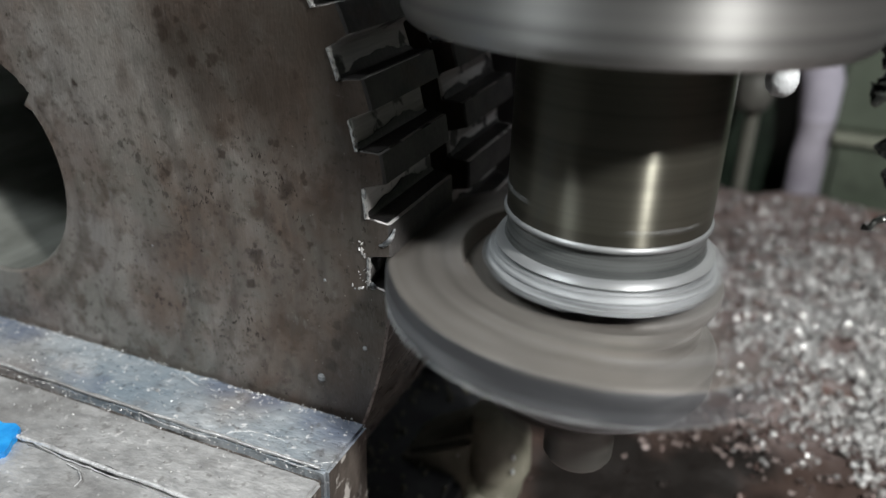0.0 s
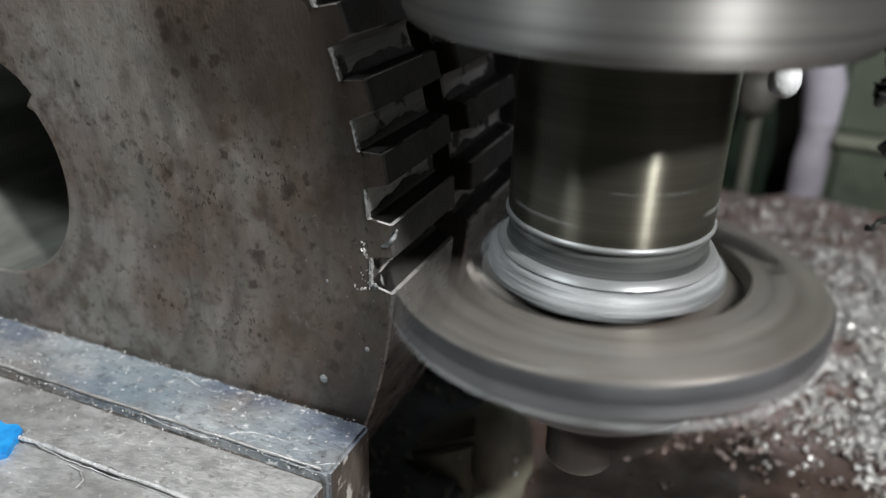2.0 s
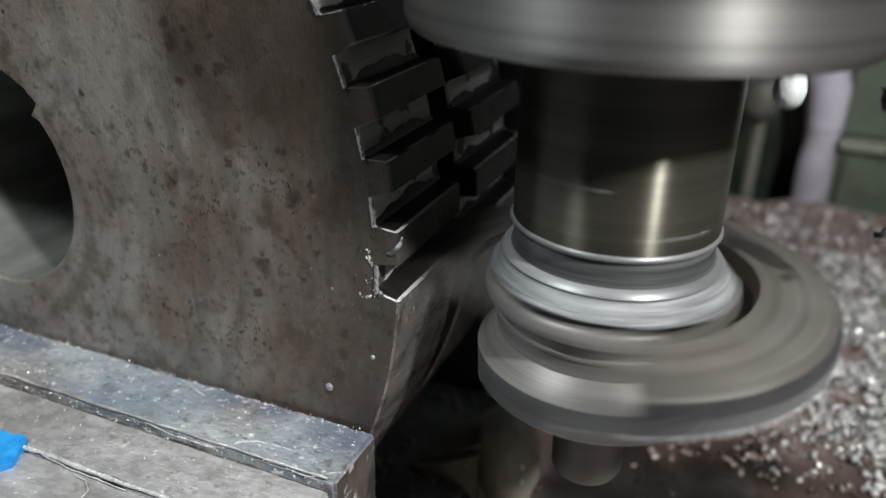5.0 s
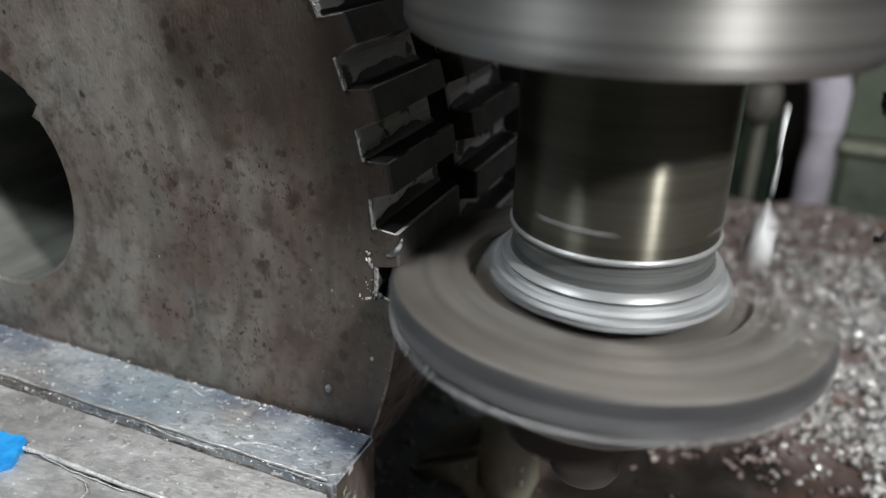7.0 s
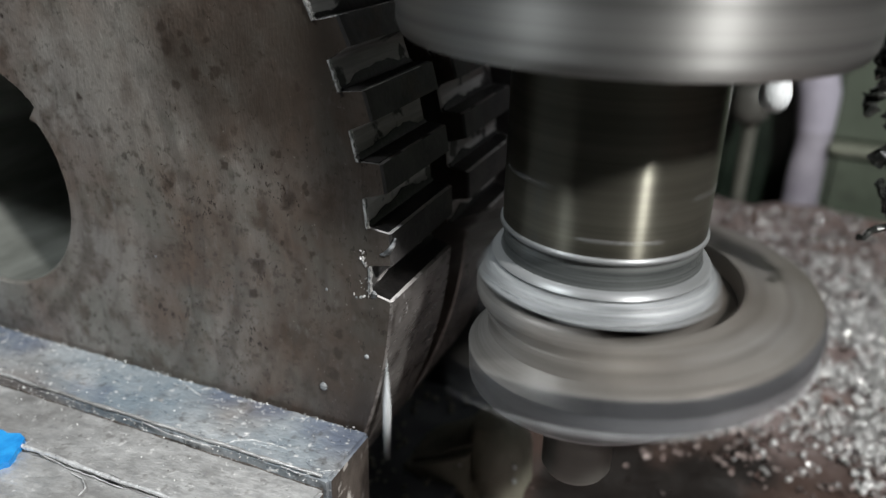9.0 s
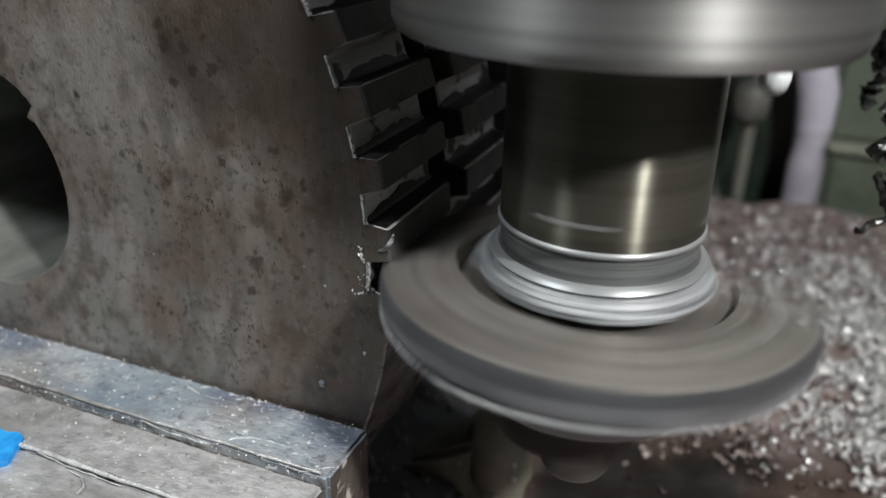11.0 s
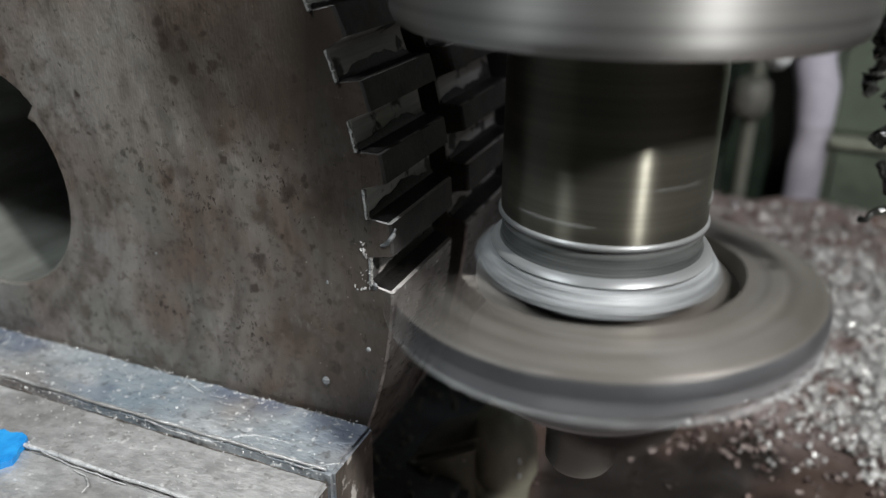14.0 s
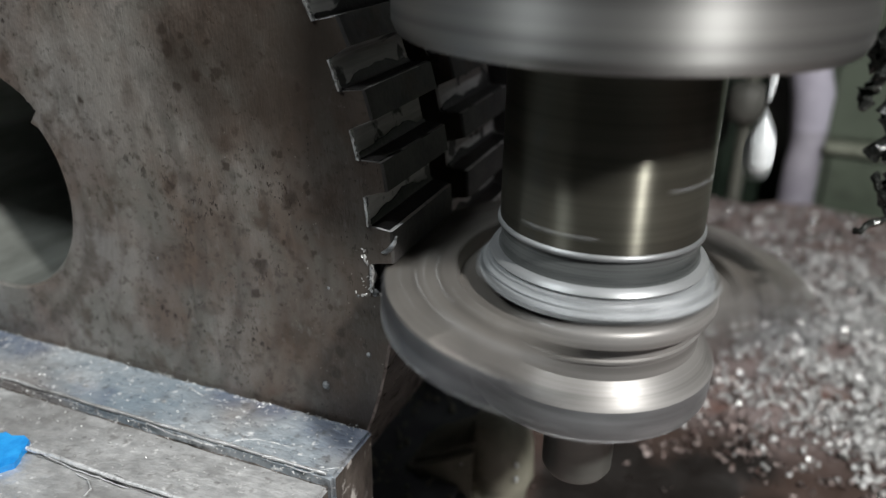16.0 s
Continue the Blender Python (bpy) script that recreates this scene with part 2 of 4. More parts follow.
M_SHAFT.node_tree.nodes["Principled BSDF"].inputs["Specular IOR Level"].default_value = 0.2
M_NUT = material("grey_arbor_nut_steel", (0.10, 0.105, 0.095), (0.21, 0.215, 0.195), 0.4, 0.4, 60)
M_BAR = material("scraped_bar_steel", (0.385, 0.42, 0.445), (0.65, 0.69, 0.71), 0.32, 0.4, 210, (0.8, 1.4, 1), 420, 1.0,
                 [("noise", (0.27, 0.225, 0.20), 19, 0.50, 0.66, 0.7), ("noise", (0.18, 0.26, 0.33), 15, 0.45, 0.62, 0.7), ("noise", (0.05, 0.08, 0.20), 22, 0.62, 0.74, 0.6), ("spots", (0.07, 0.11, 0.21), ((-0.2199, -0.0276, -0.0581, 0.013), (-0.2062, -0.0285, -0.0581, 0.010), (-0.1155, -0.0216, -0.0581, 0.010), (-0.0973, -0.0229, -0.0581, 0.009), (-0.0679, -0.0270, -0.0581, 0.012), (-0.0760, -0.0256, -0.0581, 0.010)), 1.35, 0.5, 0.62), ("noise", (0.16, 0.16, 0.16), 70, 0.58, 0.72, 0.5),
                  ("noise", (0.95, 0.96, 0.96), 420, 0.62, 0.69, 0.85), ("noise", (0.12, 0.115, 0.11), 300, 0.60, 0.70, 0.6), ("noise", (0.9, 0.9, 0.9), 45, 0.66, 0.78, 0.4)])
M_BAR2 = material("greasy_bar_steel", (0.385, 0.39, 0.39), (0.63, 0.635, 0.63), 0.34, 0.4, 190, (0.8, 1.4, 1), 420, 0.9,
                  [("noise", (0.9, 0.9, 0.89), 420, 0.64, 0.71, 0.8), ("noise", (0.14, 0.13, 0.12), 280, 0.60, 0.70, 0.5), ("noise", (0.15, 0.145, 0.14), 60, 0.57, 0.72, 0.55), ("noise", (0.20, 0.19, 0.18), 22, 0.52, 0.70, 0.6), ("noise", (0.85, 0.85, 0.85), 40, 0.64, 0.75, 0.6)])
M_BAREND = material("grimy_sawn_bar_end", (0.045, 0.038, 0.032), (0.13, 0.112, 0.096), 0.5, 0.2, 90, (1, 1, 0.6), 420, 0.8,
                    [("noise", (0.62, 0.60, 0.56), 170, 0.60, 0.66, 0.85), ("noise", (0.02, 0.017, 0.015), 60, 0.54, 0.68, 0.7)])
M_EDGE = material("bruised_bright_edge", (0.50, 0.51, 0.51), (0.88, 0.89, 0.89), 0.3, 0.3, 260, bump=0.4)
M_GROOVE = material("grimy_joint", (0.035, 0.03, 0.026), (0.14, 0.12, 0.105), 0.55, 0.2, 150)
M_TAPE = material("blue_marking_paint", (0.01, 0.22, 0.62), (0.03, 0.36, 0.8), 0.4, 0.0, 200, bump=0.2)
M_IRON = material("dark_cast_iron", (0.05, 0.052, 0.056), (0.12, 0.124, 0.13), 0.4, 0.2, 40, bump=0.3)
M_TABLE = material("rust_brown_grime_with_shade", (0.12, 0.09, 0.083), (0.30, 0.243, 0.235), 0.58, 0.0, 22, (1, 1, 1), 260, 1.0,
                   # The near-black spots paint the shade below the cutter onto the grime.
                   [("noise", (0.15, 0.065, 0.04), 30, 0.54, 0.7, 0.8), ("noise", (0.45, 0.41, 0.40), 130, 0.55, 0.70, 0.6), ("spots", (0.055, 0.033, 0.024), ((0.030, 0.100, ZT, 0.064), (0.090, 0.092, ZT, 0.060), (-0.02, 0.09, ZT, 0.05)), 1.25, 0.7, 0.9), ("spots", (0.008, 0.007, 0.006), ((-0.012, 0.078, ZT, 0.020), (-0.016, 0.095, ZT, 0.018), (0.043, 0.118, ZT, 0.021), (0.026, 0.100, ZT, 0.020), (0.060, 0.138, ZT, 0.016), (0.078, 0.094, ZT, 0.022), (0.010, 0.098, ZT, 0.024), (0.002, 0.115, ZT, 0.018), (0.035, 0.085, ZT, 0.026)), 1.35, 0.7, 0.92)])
M_CHIP = material("steel_chip", (0.28, 0.275, 0.27), (0.9, 0.91, 0.9), 0.32, 0.3, 200, island=True, low=0.0, high=1.0, bump=0.0)
M_CHIPRUST = material("rusty_chip", (0.10, 0.06, 0.05), (0.4, 0.34, 0.32), 0.4, 0.2, 200, island=True, low=0.0, high=1.0, bump=0.0)
M_OLIVE = material("oily_olive_paint", (0.14, 0.137, 0.105), (0.26, 0.253, 0.20), 0.45, 0.0, 45, (1, 1, 0.4), bump=0.15, stains=[("noise", (0.06, 0.056, 0.042), 70, 0.58, 0.72, 0.5), ("noise", (0.44, 0.43, 0.36), 120, 0.62, 0.72, 0.4)])
M_GREEN = material("machine_green_paint", (0.09, 0.113, 0.083), (0.135, 0.165, 0.125), 0.42, 0.0, 14, bump=0.1,
                   stains=[("noise", (0.05, 0.06, 0.045), 30, 0.58, 0.75, 0.6)])
M_LEDGE = material("worn_pale_green_paint", (0.20, 0.22, 0.17), (0.34, 0.36, 0.29), 0.45, 0.0, 40, bump=0.1)
# A darker copy of the machine green, with shade put into its colour.
M_DARKGREEN = material("green_enamel_with_painted_shade", (0.012, 0.02, 0.014), (0.03, 0.045, 0.032), 0.35, 0.0, 30, bump=0.1)
M_LILAC = material("pale_lilac_plastic", (0.52, 0.50, 0.60), (0.66, 0.64, 0.74), 0.5, 0.0, 30, bump=0.1)
M_LILAC2 = material("greyer_lilac_plastic", (0.34, 0.32, 0.38), (0.50, 0.48, 0.55), 0.5, 0.0, 30, bump=0.1)
M_KNOB = material("matt_dark_grey_paint", (0.07, 0.07, 0.062), (0.14, 0.14, 0.125), 0.6, 0.0, 40, bump=0.2)
M_TUBE = material("pale_metal_tube", (0.24, 0.25, 0.21), (0.36, 0.37, 0.32), 0.35, 0.6, 30)
M_SWARF = material("black_oily_swarf", (0.008, 0.009, 0.008), (0.06, 0.065, 0.06), 0.25, 0.5, 300, bump=0.6)
M_WALL = material("workshop_wall_paint", (0.12, 0.125, 0.12), (0.20, 0.205, 0.2), 0.8, 0.0, 3, bump=0.1)
M_FLOOR = material("workshop_concrete", (0.12, 0.12, 0.115), (0.22, 0.215, 0.2), 0.8, 0.0, 5, bump=0.3)

# ---- mesh helpers ----


def mesh_of(name, bm, mats, smooth=None):
    me = bpy.data.meshes.new(name)
    bmesh.ops.recalc_face_normals(bm, faces=bm.faces)
    bm.to_mesh(me)
    bm.free()
    for m in mats if isinstance(mats, (list, tuple)) else [mats]:
        me.materials.append(m)
    if smooth is not None:
        me.polygons.foreach_set("use_smooth", [True] * len(me.polygons))
        me.set_sharp_from_angle(angle=radians(smooth))
    return me


def part(name, bm, mats, parent=None, label="", smooth=None):
    ob = new(name, mesh_of(name, bm, mats, smooth))
    if parent is not None:
        ob.parent = parent
    if label:
        ob["label"] = label
    return ob


def lathe(profile, seg=128, closed=False):
    """A body turned about z from (radius, height) pairs."""
    bm = bmesh.new()
    rings = []
    for r, z in profile:
        if r < 1e-6:
            rings.append([bm.verts.new((0, 0, z))])
        else:
            rings.append([bm.verts.new((r * math.cos(2 * math.pi * k / seg), r * math.sin(2 * math.pi * k / seg), z)) for k in range(seg)])
    pairs = list(zip(rings, rings[1:])) + ([(rings[-1], rings[0])] if closed else [])
    for a, b in pairs:
        for k in range(seg):
            q = [a[k % len(a)], a[(k + 1) % len(a)], b[(k + 1) % len(b)], b[k % len(b)]]
            q = list(dict.fromkeys(q))
            if len(q) > 2:
                bm.faces.new(q)
    return bm


def box(x0, x1, y0, y1, z0, z1, bevel=0.0, cuts=0, rough=0.0, seed=0):
    bm = bmesh.new()
    bmesh.ops.create_cube(bm, size=1)
    for v in bm.verts:
        v.co = Vector((x0 + (v.co.x + 0.5) * (x1 - x0), y0 + (v.co.y + 0.5) * (y1 - y0), z0 + (v.co.z + 0.5) * (z1 - z0)))
    if bevel:
        bmesh.ops.bevel(bm, geom=list(bm.edges), offset=bevel, segments=2, affect="EDGES")
    if cuts:
        bmesh.ops.subdivide_edges(bm, edges=list(bm.edges), cuts=cuts, use_grid_fill=True)
    if rough:
        for v in bm.verts:
            v.co += noise.noise_vector(v.co * 160 + Vector((seed, 0, 0))) * rough
    return bm


def tube(points, radius, seg=10, taper=None):
    """A round bar along points."""
    bm = bmesh.new()
    rings = []
    pts = [Vector(p) for p in points]
    for i, p in enumerate(pts):
        way = (pts[min(i + 1, len(pts) - 1)] - pts[max(i - 1, 0)]).normalized()
        q = way.to_track_quat("Z", "Y")
        r = radius if taper is None else radius * taper[i]
        rings.append([bm.verts.new(p + q @ Vector((r * math.cos(2 * math.pi * k / seg), r * math.sin(2 * math.pi * k / seg), 0))) for k in range(seg)])
    for a, b in zip(rings, rings[1:]):
        for k in range(seg):
            bm.faces.new((a[k], a[(k + 1) % seg], b[(k + 1) % seg], b[k]))
    bm.faces.new(rings[0])
    bm.faces.new(rings[-1])
    return bm


def thing(name, label, category, kind="", group="", at=(0, 0, 0)):
    ob = new(name)
    ob.empty_display_size = 0.01
    ob.location = at
    return tagged(ob, label, category, group, kind)


# ---- the workshop shell ----


def structure(name, bm, mat, label, category):
    return tagged(part(name, bm, mat), label, category, kind="structure")


structure("floor", box(-2.5, 2.5, -2.5, 3.0, -1.05, -1.0), M_FLOOR, "grey stained concrete workshop floor under the machine", "floor")
structure("ceiling", box(-2.5, 2.5, -2.5, 3.0, 2.2, 2.3), M_WALL, "pale grey workshop ceiling", "ceiling")
structure("wall_north", box(-2.5, 2.5, 2.9, 3.0, -1.0, 2.2), M_WALL, "dim grey painted workshop wall", "wall")
structure("wall_south", box(-2.5, 2.5, -2.5, -2.4, -1.0, 2.2), M_WALL, "dim grey painted workshop wall", "wall")
structure("wall_east", box(2.4, 2.5, -2.4, 2.9, -1.0, 2.2), M_WALL, "dim grey painted workshop wall", "wall")
structure("wall_west", box(-2.5, -2.4, -2.4, 2.9, -1.0, 2.2), M_WALL, "dim grey painted workshop wall", "wall")

# ---- machine table with its heap of chips ----


def heap(x, y):
    """Height of the packed grime and chips over the bare table."""
    h = 0.010 * math.exp(-((x - 0.13) / 0.07) ** 2 - ((y - 0.27) / 0.09) ** 2)
    h += 0.006 * (noise.noise((x * 22, y * 22, 1.0)) + 0.5 * noise.noise((x * 60, y * 60, 4.0)))
    return h + 0.0015 * noise.noise((x * 240, y * 240, 7.0))


table = thing("milling_table", "brown grime-covered cast iron milling table strewn with wet chips", "machine table")
part("table_slab", box(-0.62, 0.62, -0.42, 0.535, ZT - 0.09, ZT - 0.012, 0.004), M_IRON, table)
bm = bmesh.new()
NX, NY = 190, 160
grid = [[bm.verts.new((-0.30 + 0.75 * i / NX, -0.10 + 0.63 * j / NY, ZT + heap(-0.30 + 0.75 * i / NX, -0.10 + 0.63 * j / NY))) for i in range(NX + 1)] for j in range(NY + 1)]
for j in range(NY):
    for i in range(NX):
        bm.faces.new((grid[j][i], grid[j][i + 1], grid[j + 1][i + 1], grid[j + 1][i]))
part("grime_layer", bm, M_TABLE, table, "wet rust-brown layer of coolant grime with painted shade under the cutter", 60)
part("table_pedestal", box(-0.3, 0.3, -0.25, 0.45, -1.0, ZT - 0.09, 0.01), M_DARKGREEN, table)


def flakes(name, count, seed, mat, sizes, density, label):
    """Loose curled chips scattered over the grime."""
    rnd = random.Random(seed)
    verts, faces = [], []
    made = 0
    while made < count:
        x, y = rnd.uniform(-0.12, 0.40), rnd.uniform(0.0, 0.525)
        if rnd.random() > density(x, y):
            continue
        made += 1
        s = rnd.uniform(*sizes)
        turn = Euler((rnd.uniform(-0.9, 0.9), rnd.uniform(-0.9, 0.9), rnd.uniform(0, 6.28))).to_matrix()
        at = Vector((x, y, ZT + heap(x, y) + s * rnd.uniform(0.2, 0.9)))
        base = len(verts)
        long, bend = rnd.uniform(1.0, 1.7), rnd.uniform(0.3, 0.9)
        for k in range(4):
            a = (k / 3 - 0.5) * 2
            for side in (-1, 1):
                verts.append(at + turn @ Vector((s * a * long * 0.7, s * side * 0.6 * (1 - 0.35 * a * a), s * bend * a * a)))
        for k in range(3):
            faces.append((base + 2 * k, base + 2 * k + 1, base + 2 * k + 3, base + 2 * k + 2))
    me = bpy.data.meshes.new(name)
    me.from_pydata(verts, [], faces)
    me.materials.append(mat)
    me.polygons.foreach_set("use_smooth", [True] * len(me.polygons))
    return tagged(new(name, me), label, "metal chips", kind="stuff")


def pale(x, y):
    d = math.exp(-((x - 0.135 - 0.15 * (0.27 - y)) / 0.062) ** 2 - ((y - 0.25) / 0.105) ** 2)
    d *= min(1.0, max(0.0, (y - 0.115) / 0.045))
    return min(1.0, d * (0.55 + 0.9 * noise.noise((x * 45, y * 45, 2.0))) + (0.012 if y > 0.17 else 0.0))


flakes("steel_chips", 6200, 3, M_CHIP, (0.0012, 0.0030), pale, "bright wet curled steel chips heaped on the table")
flakes("rusty_chips", 5200, 5, M_CHIPRUST, (0.0010, 0.0026), lambda x, y: (0.5 + noise.noise((x * 30, y * 30, 9.0))) * (0.12 if y < 0.125 else 0.35 if y > 0.37 else 1.0), "small rust-brown chips spread over the table grime")


def beads(name, count, seed, label):
    """Rounded wet granules that catch the lamp."""
    rnd = random.Random(seed)
    bm = bmesh.new()
    fixed = [(0.0365, 0.503, 0.0042), (0.0483, 0.472, 0.0042), (0.0938, 0.507, 0.0042), (0.0697, 0.503, 0.0038), (0.1041, 0.375, 0.0036), (0.1163, 0.313, 0.0042)]
    while len(fixed) < count:
        x, y = rnd.uniform(0.0, 0.36), rnd.uniform(0.06, 0.52)
        if rnd.random() < pale(x, y) * 0.8 + (0.004 if y > 0.16 else 0):
            fixed.append((x, y, rnd.uniform(0.0009, 0.0026)))
    for x, y, r in fixed:
        q = Matrix.Translation((x, y, ZT + heap(x, y) + r * 0.5)) @ Euler((rnd.random(), rnd.random(), rnd.random() * 6)).to_matrix().to_4x4() @ Matrix.Diagonal((r, r * rnd.uniform(0.6, 1), r * rnd.uniform(0.5, 0.9), 1))
        bmesh.ops.create_icosphere(bm, subdivisions=1, radius=1, matrix=q)
    ob = part(name, bm, M_CHIP, None, "", 180)
    return tagged(ob, label, "metal chips", kind="stuff")


beads("wet_granules", 4600, 8, "wet rounded metal granules glinting on the chip heap")

M_GLINT = material("wet_shiny_steel", (0.75, 0.75, 0.74), (0.92, 0.92, 0.91), 0.1, 0.9, 60, bump=0.0, rough_var=0.04)
rnd = random.Random(29)
bm = bmesh.new()
for k in range(46):
    x, y, r = rnd.uniform(0.02, 0.24), rnd.uniform(0.32, 0.515), rnd.uniform(0.0022, 0.0046)
    bmesh.ops.create_icosphere(bm, subdivisions=2, radius=1, matrix=Matrix.Translation((x, y, ZT + heap(x, y) + r * 0.5)) @ Matrix.Diagonal((r, r * 0.8, r * 0.8, 1)))
tagged(part("shiny_granules", bm, M_GLINT, None, "", 180), "shiny wet round granules along the far side of the chip heap", "metal chips", kind="stuff")

rnd = random.Random(17)
bm = bmesh.new()
for k in range(90):
    x, y, r = rnd.uniform(-0.11, -0.058), rnd.uniform(0.02, 0.12), rnd.uniform(0.0008, 0.0028)
    m = Matrix.Translation((x, y, -0.137 + r * 0.4)) @ Euler((rnd.random() * 6, rnd.random() * 6, rnd.random() * 6)).to_matrix().to_4x4() @ Matrix.Diagonal((r, r * 0.7, r * 0.6, 1))
    bmesh.ops.create_icosphere(bm, subdivisions=1, radius=1, matrix=m)
tagged(part("oily_granules", bm, M_OLIVE, None, "", 180), "oily olive-grey chips lying under the gear", "metal chips", kind="stuff")

# ---- gear blank ----
GX, GZ, GY, RG, RF = -0.2327, -0.0007, -0.0226, 0.1778, 0.1704
PITCH = 360 / 54
BORE = (0.0125, 0.0043)  # the bore sits off the rim's centre
SLOTS = [-0.7] + [-0.25 + PITCH * k for k in range(1, 17)]


def gear_outline():
    """(radius, degrees, cut?) round the rim; cut marks the stretch that starts there as milled."""
    out = []
    for k, c in enumerate(SLOTS):
        out += [(RG, c - 1.95, True), (RF + 0.0006, c - 1.55, True), (RF, c - 1.25, True), (RF, c + 1.25, True), (RF + 0.0006, c + 1.55, True), (RG, c + 1.95, False)]
        if k + 1 < len(SLOTS):
            gap = SLOTS[k + 1] - 1.95 - (c + 1.95)
            out += [(RG, c + 1.95 + gap / 2, False)]
    a = SLOTS[-1] + 1.95 + 2
    while a < 360 + SLOTS[0] - 2.5:
        out.append((RG, a, False))
        a += 2.0
    return out


def bore_radius(a):
    """The bore's radius at a degrees, with a torn keyway in its upper side."""
    a = a % 360
    if 43 < a < 76:
        return 0.0442 + 0.0009 * noise.noise((a * 0.55, 3.0, 0.0)) + 0.0005 * noise.noise((a * 2.1, 8.0, 0.0))
    if 38 < a <= 43:
        return 0.0388 + 0.0010 * (41 - a) / 3
    return 0.0401 + 0.0001 * noise.noise((a * 0.3, 1.0, 0.0))


def bore_ring(bm, grow, y, angles):
    return [bm.verts.new((GX + BORE[0] + (bore_radius(a) + grow) * math.cos(radians(a)), y, GZ + BORE[1] + (bore_radius(a) + grow) * math.sin(radians(a)))) for a in angles]


def gear_section(y0, y1, chamfer):
    outline = gear_outline()
    bm = bmesh.new()

    def ring(dr, y, only=None, dy=0.0):
        vs = []
        for r, a, _ in outline:
            rr = (r - dr) if only is None else only
            vs.append(bm.verts.new((GX + rr * math.cos(radians(a)), y + dy, GZ + rr * math.sin(radians(a)))))
        return vs

    def hole(grow, y):
        return bore_ring(bm, grow, y, [a for _, a, _ in outline])

    rings = [hole(0.0006, y1), hole(0.0004, y0 + 0.0010), hole(0.0012, y0), hole(0.012, y0), ring(0, 0, 0.11, y0), ring(0, 0, 0.15, y0), ring(chamfer, y0), ring(0, y0 + chamfer), ring(0, y1 - 0.0006), ring(0.0006, y1), ring(0, 0, 0.15, y1)]
    n = len(outline)
    for i, (a, b) in enumerate(zip(rings, rings[1:] + rings[:1])):
        for k in range(n):
            f = bm.faces.new((a[k], a[(k + 1) % n], b[(k + 1) % n], b[k]))
            f.material_index = 0
            if i in (6, 7, 8):
                f.material_index = 2 if outline[k][2] else 1 if outline[k][1] < SLOTS[-1] + 2 else 3
    return bm


gear = thing("gear_blank", "large rust-stained steel gear blank with freshly milled teeth", "gear")
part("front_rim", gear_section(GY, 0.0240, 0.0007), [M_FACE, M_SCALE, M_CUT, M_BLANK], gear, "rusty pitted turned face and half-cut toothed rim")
part("rear_rim", gear_section(0.0390, 0.0900, 0.0007), [M_FACE, M_SCALE, M_CUT, M_BLANK], gear, "dark second toothed rim behind the relief groove")
bm = bmesh.new()
neck = []
for r, y in ((0.0600, 0.0242), (0.155, 0.0242), (0.155, 0.0388), (0.0600, 0.0388)):
    neck.append([bm.verts.new((GX + r * math.cos(2 * math.pi * k / 120), y, GZ + r * math.sin(2 * math.pi * k / 120))) for k in range(120)])
for a, b in zip(neck, neck[1:] + neck[:1]):
    for k in range(120):
        bm.faces.new((a[k], a[(k + 1) % 120], b[(k + 1) % 120], b[k]))
liner = bmesh.new()
rows = [bore_ring(liner, g, y, [1.5 * k for k in range(240)]) for g, y in ((0.0, -0.0212), (0.0, 0.0900), (0.0020, 0.0900), (0.0004, -0.0212))]
for a, b in zip(rows, rows[1:] + rows[:1]):
    for k in range(240):
        liner.faces.new((a[k], a[(k + 1) % 240], b[(k + 1) % 240], b[k]))
part("bore_wall", liner, M_BORE, gear, "bright bored inner wall", 40)
part("relief_groove", bm, M_SCALE, gear, "black grime-filled relief groove", 40)
for c in SLOTS[:6]:  # thin near-black sheet over the lower half of each slot
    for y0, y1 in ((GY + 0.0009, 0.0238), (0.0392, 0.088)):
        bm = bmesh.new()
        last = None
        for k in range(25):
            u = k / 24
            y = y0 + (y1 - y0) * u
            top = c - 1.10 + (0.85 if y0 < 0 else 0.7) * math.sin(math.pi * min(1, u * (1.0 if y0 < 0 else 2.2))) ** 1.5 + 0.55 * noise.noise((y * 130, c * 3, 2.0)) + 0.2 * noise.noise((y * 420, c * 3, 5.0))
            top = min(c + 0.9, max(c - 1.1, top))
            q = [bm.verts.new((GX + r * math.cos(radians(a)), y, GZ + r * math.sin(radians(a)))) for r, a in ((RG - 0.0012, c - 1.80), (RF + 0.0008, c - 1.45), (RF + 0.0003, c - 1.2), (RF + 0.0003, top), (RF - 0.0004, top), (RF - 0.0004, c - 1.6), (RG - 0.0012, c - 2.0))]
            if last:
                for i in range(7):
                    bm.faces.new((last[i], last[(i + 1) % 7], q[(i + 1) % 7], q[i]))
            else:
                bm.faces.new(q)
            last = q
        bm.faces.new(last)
        part("slot_sheet", bm, M_SLOTBLACK, gear, "black sheet over the lower half of a tooth gap", 40)
rnd = random.Random(11)
for c in SLOTS[:5]:
    bm = bmesh.new()
    last = None
    for k in range(13):
        a = radians(c - 1.5 + 3.0 * k / 12)
        up = 0.0003 + 0.0006 * rnd.random()
        q = [bm.verts.new((GX + (RF + s) * math.cos(a), GY + d, GZ + (RF + s) * math.sin(a))) for s, d in ((-0.0006, -0.0002), (up, -0.0008 - 0.0006 * rnd.random()), (up * 0.6, 0.0008), (-0.0002, 0.0016))]
        if last:
            for i in range(4):
                bm.faces.new((last[i], last[(i + 1) % 4], q[(i + 1) % 4], q[i]))
        last = q
    part("burr", bm, M_BURR, gear, "bright torn metal burr")
bm = bmesh.new()
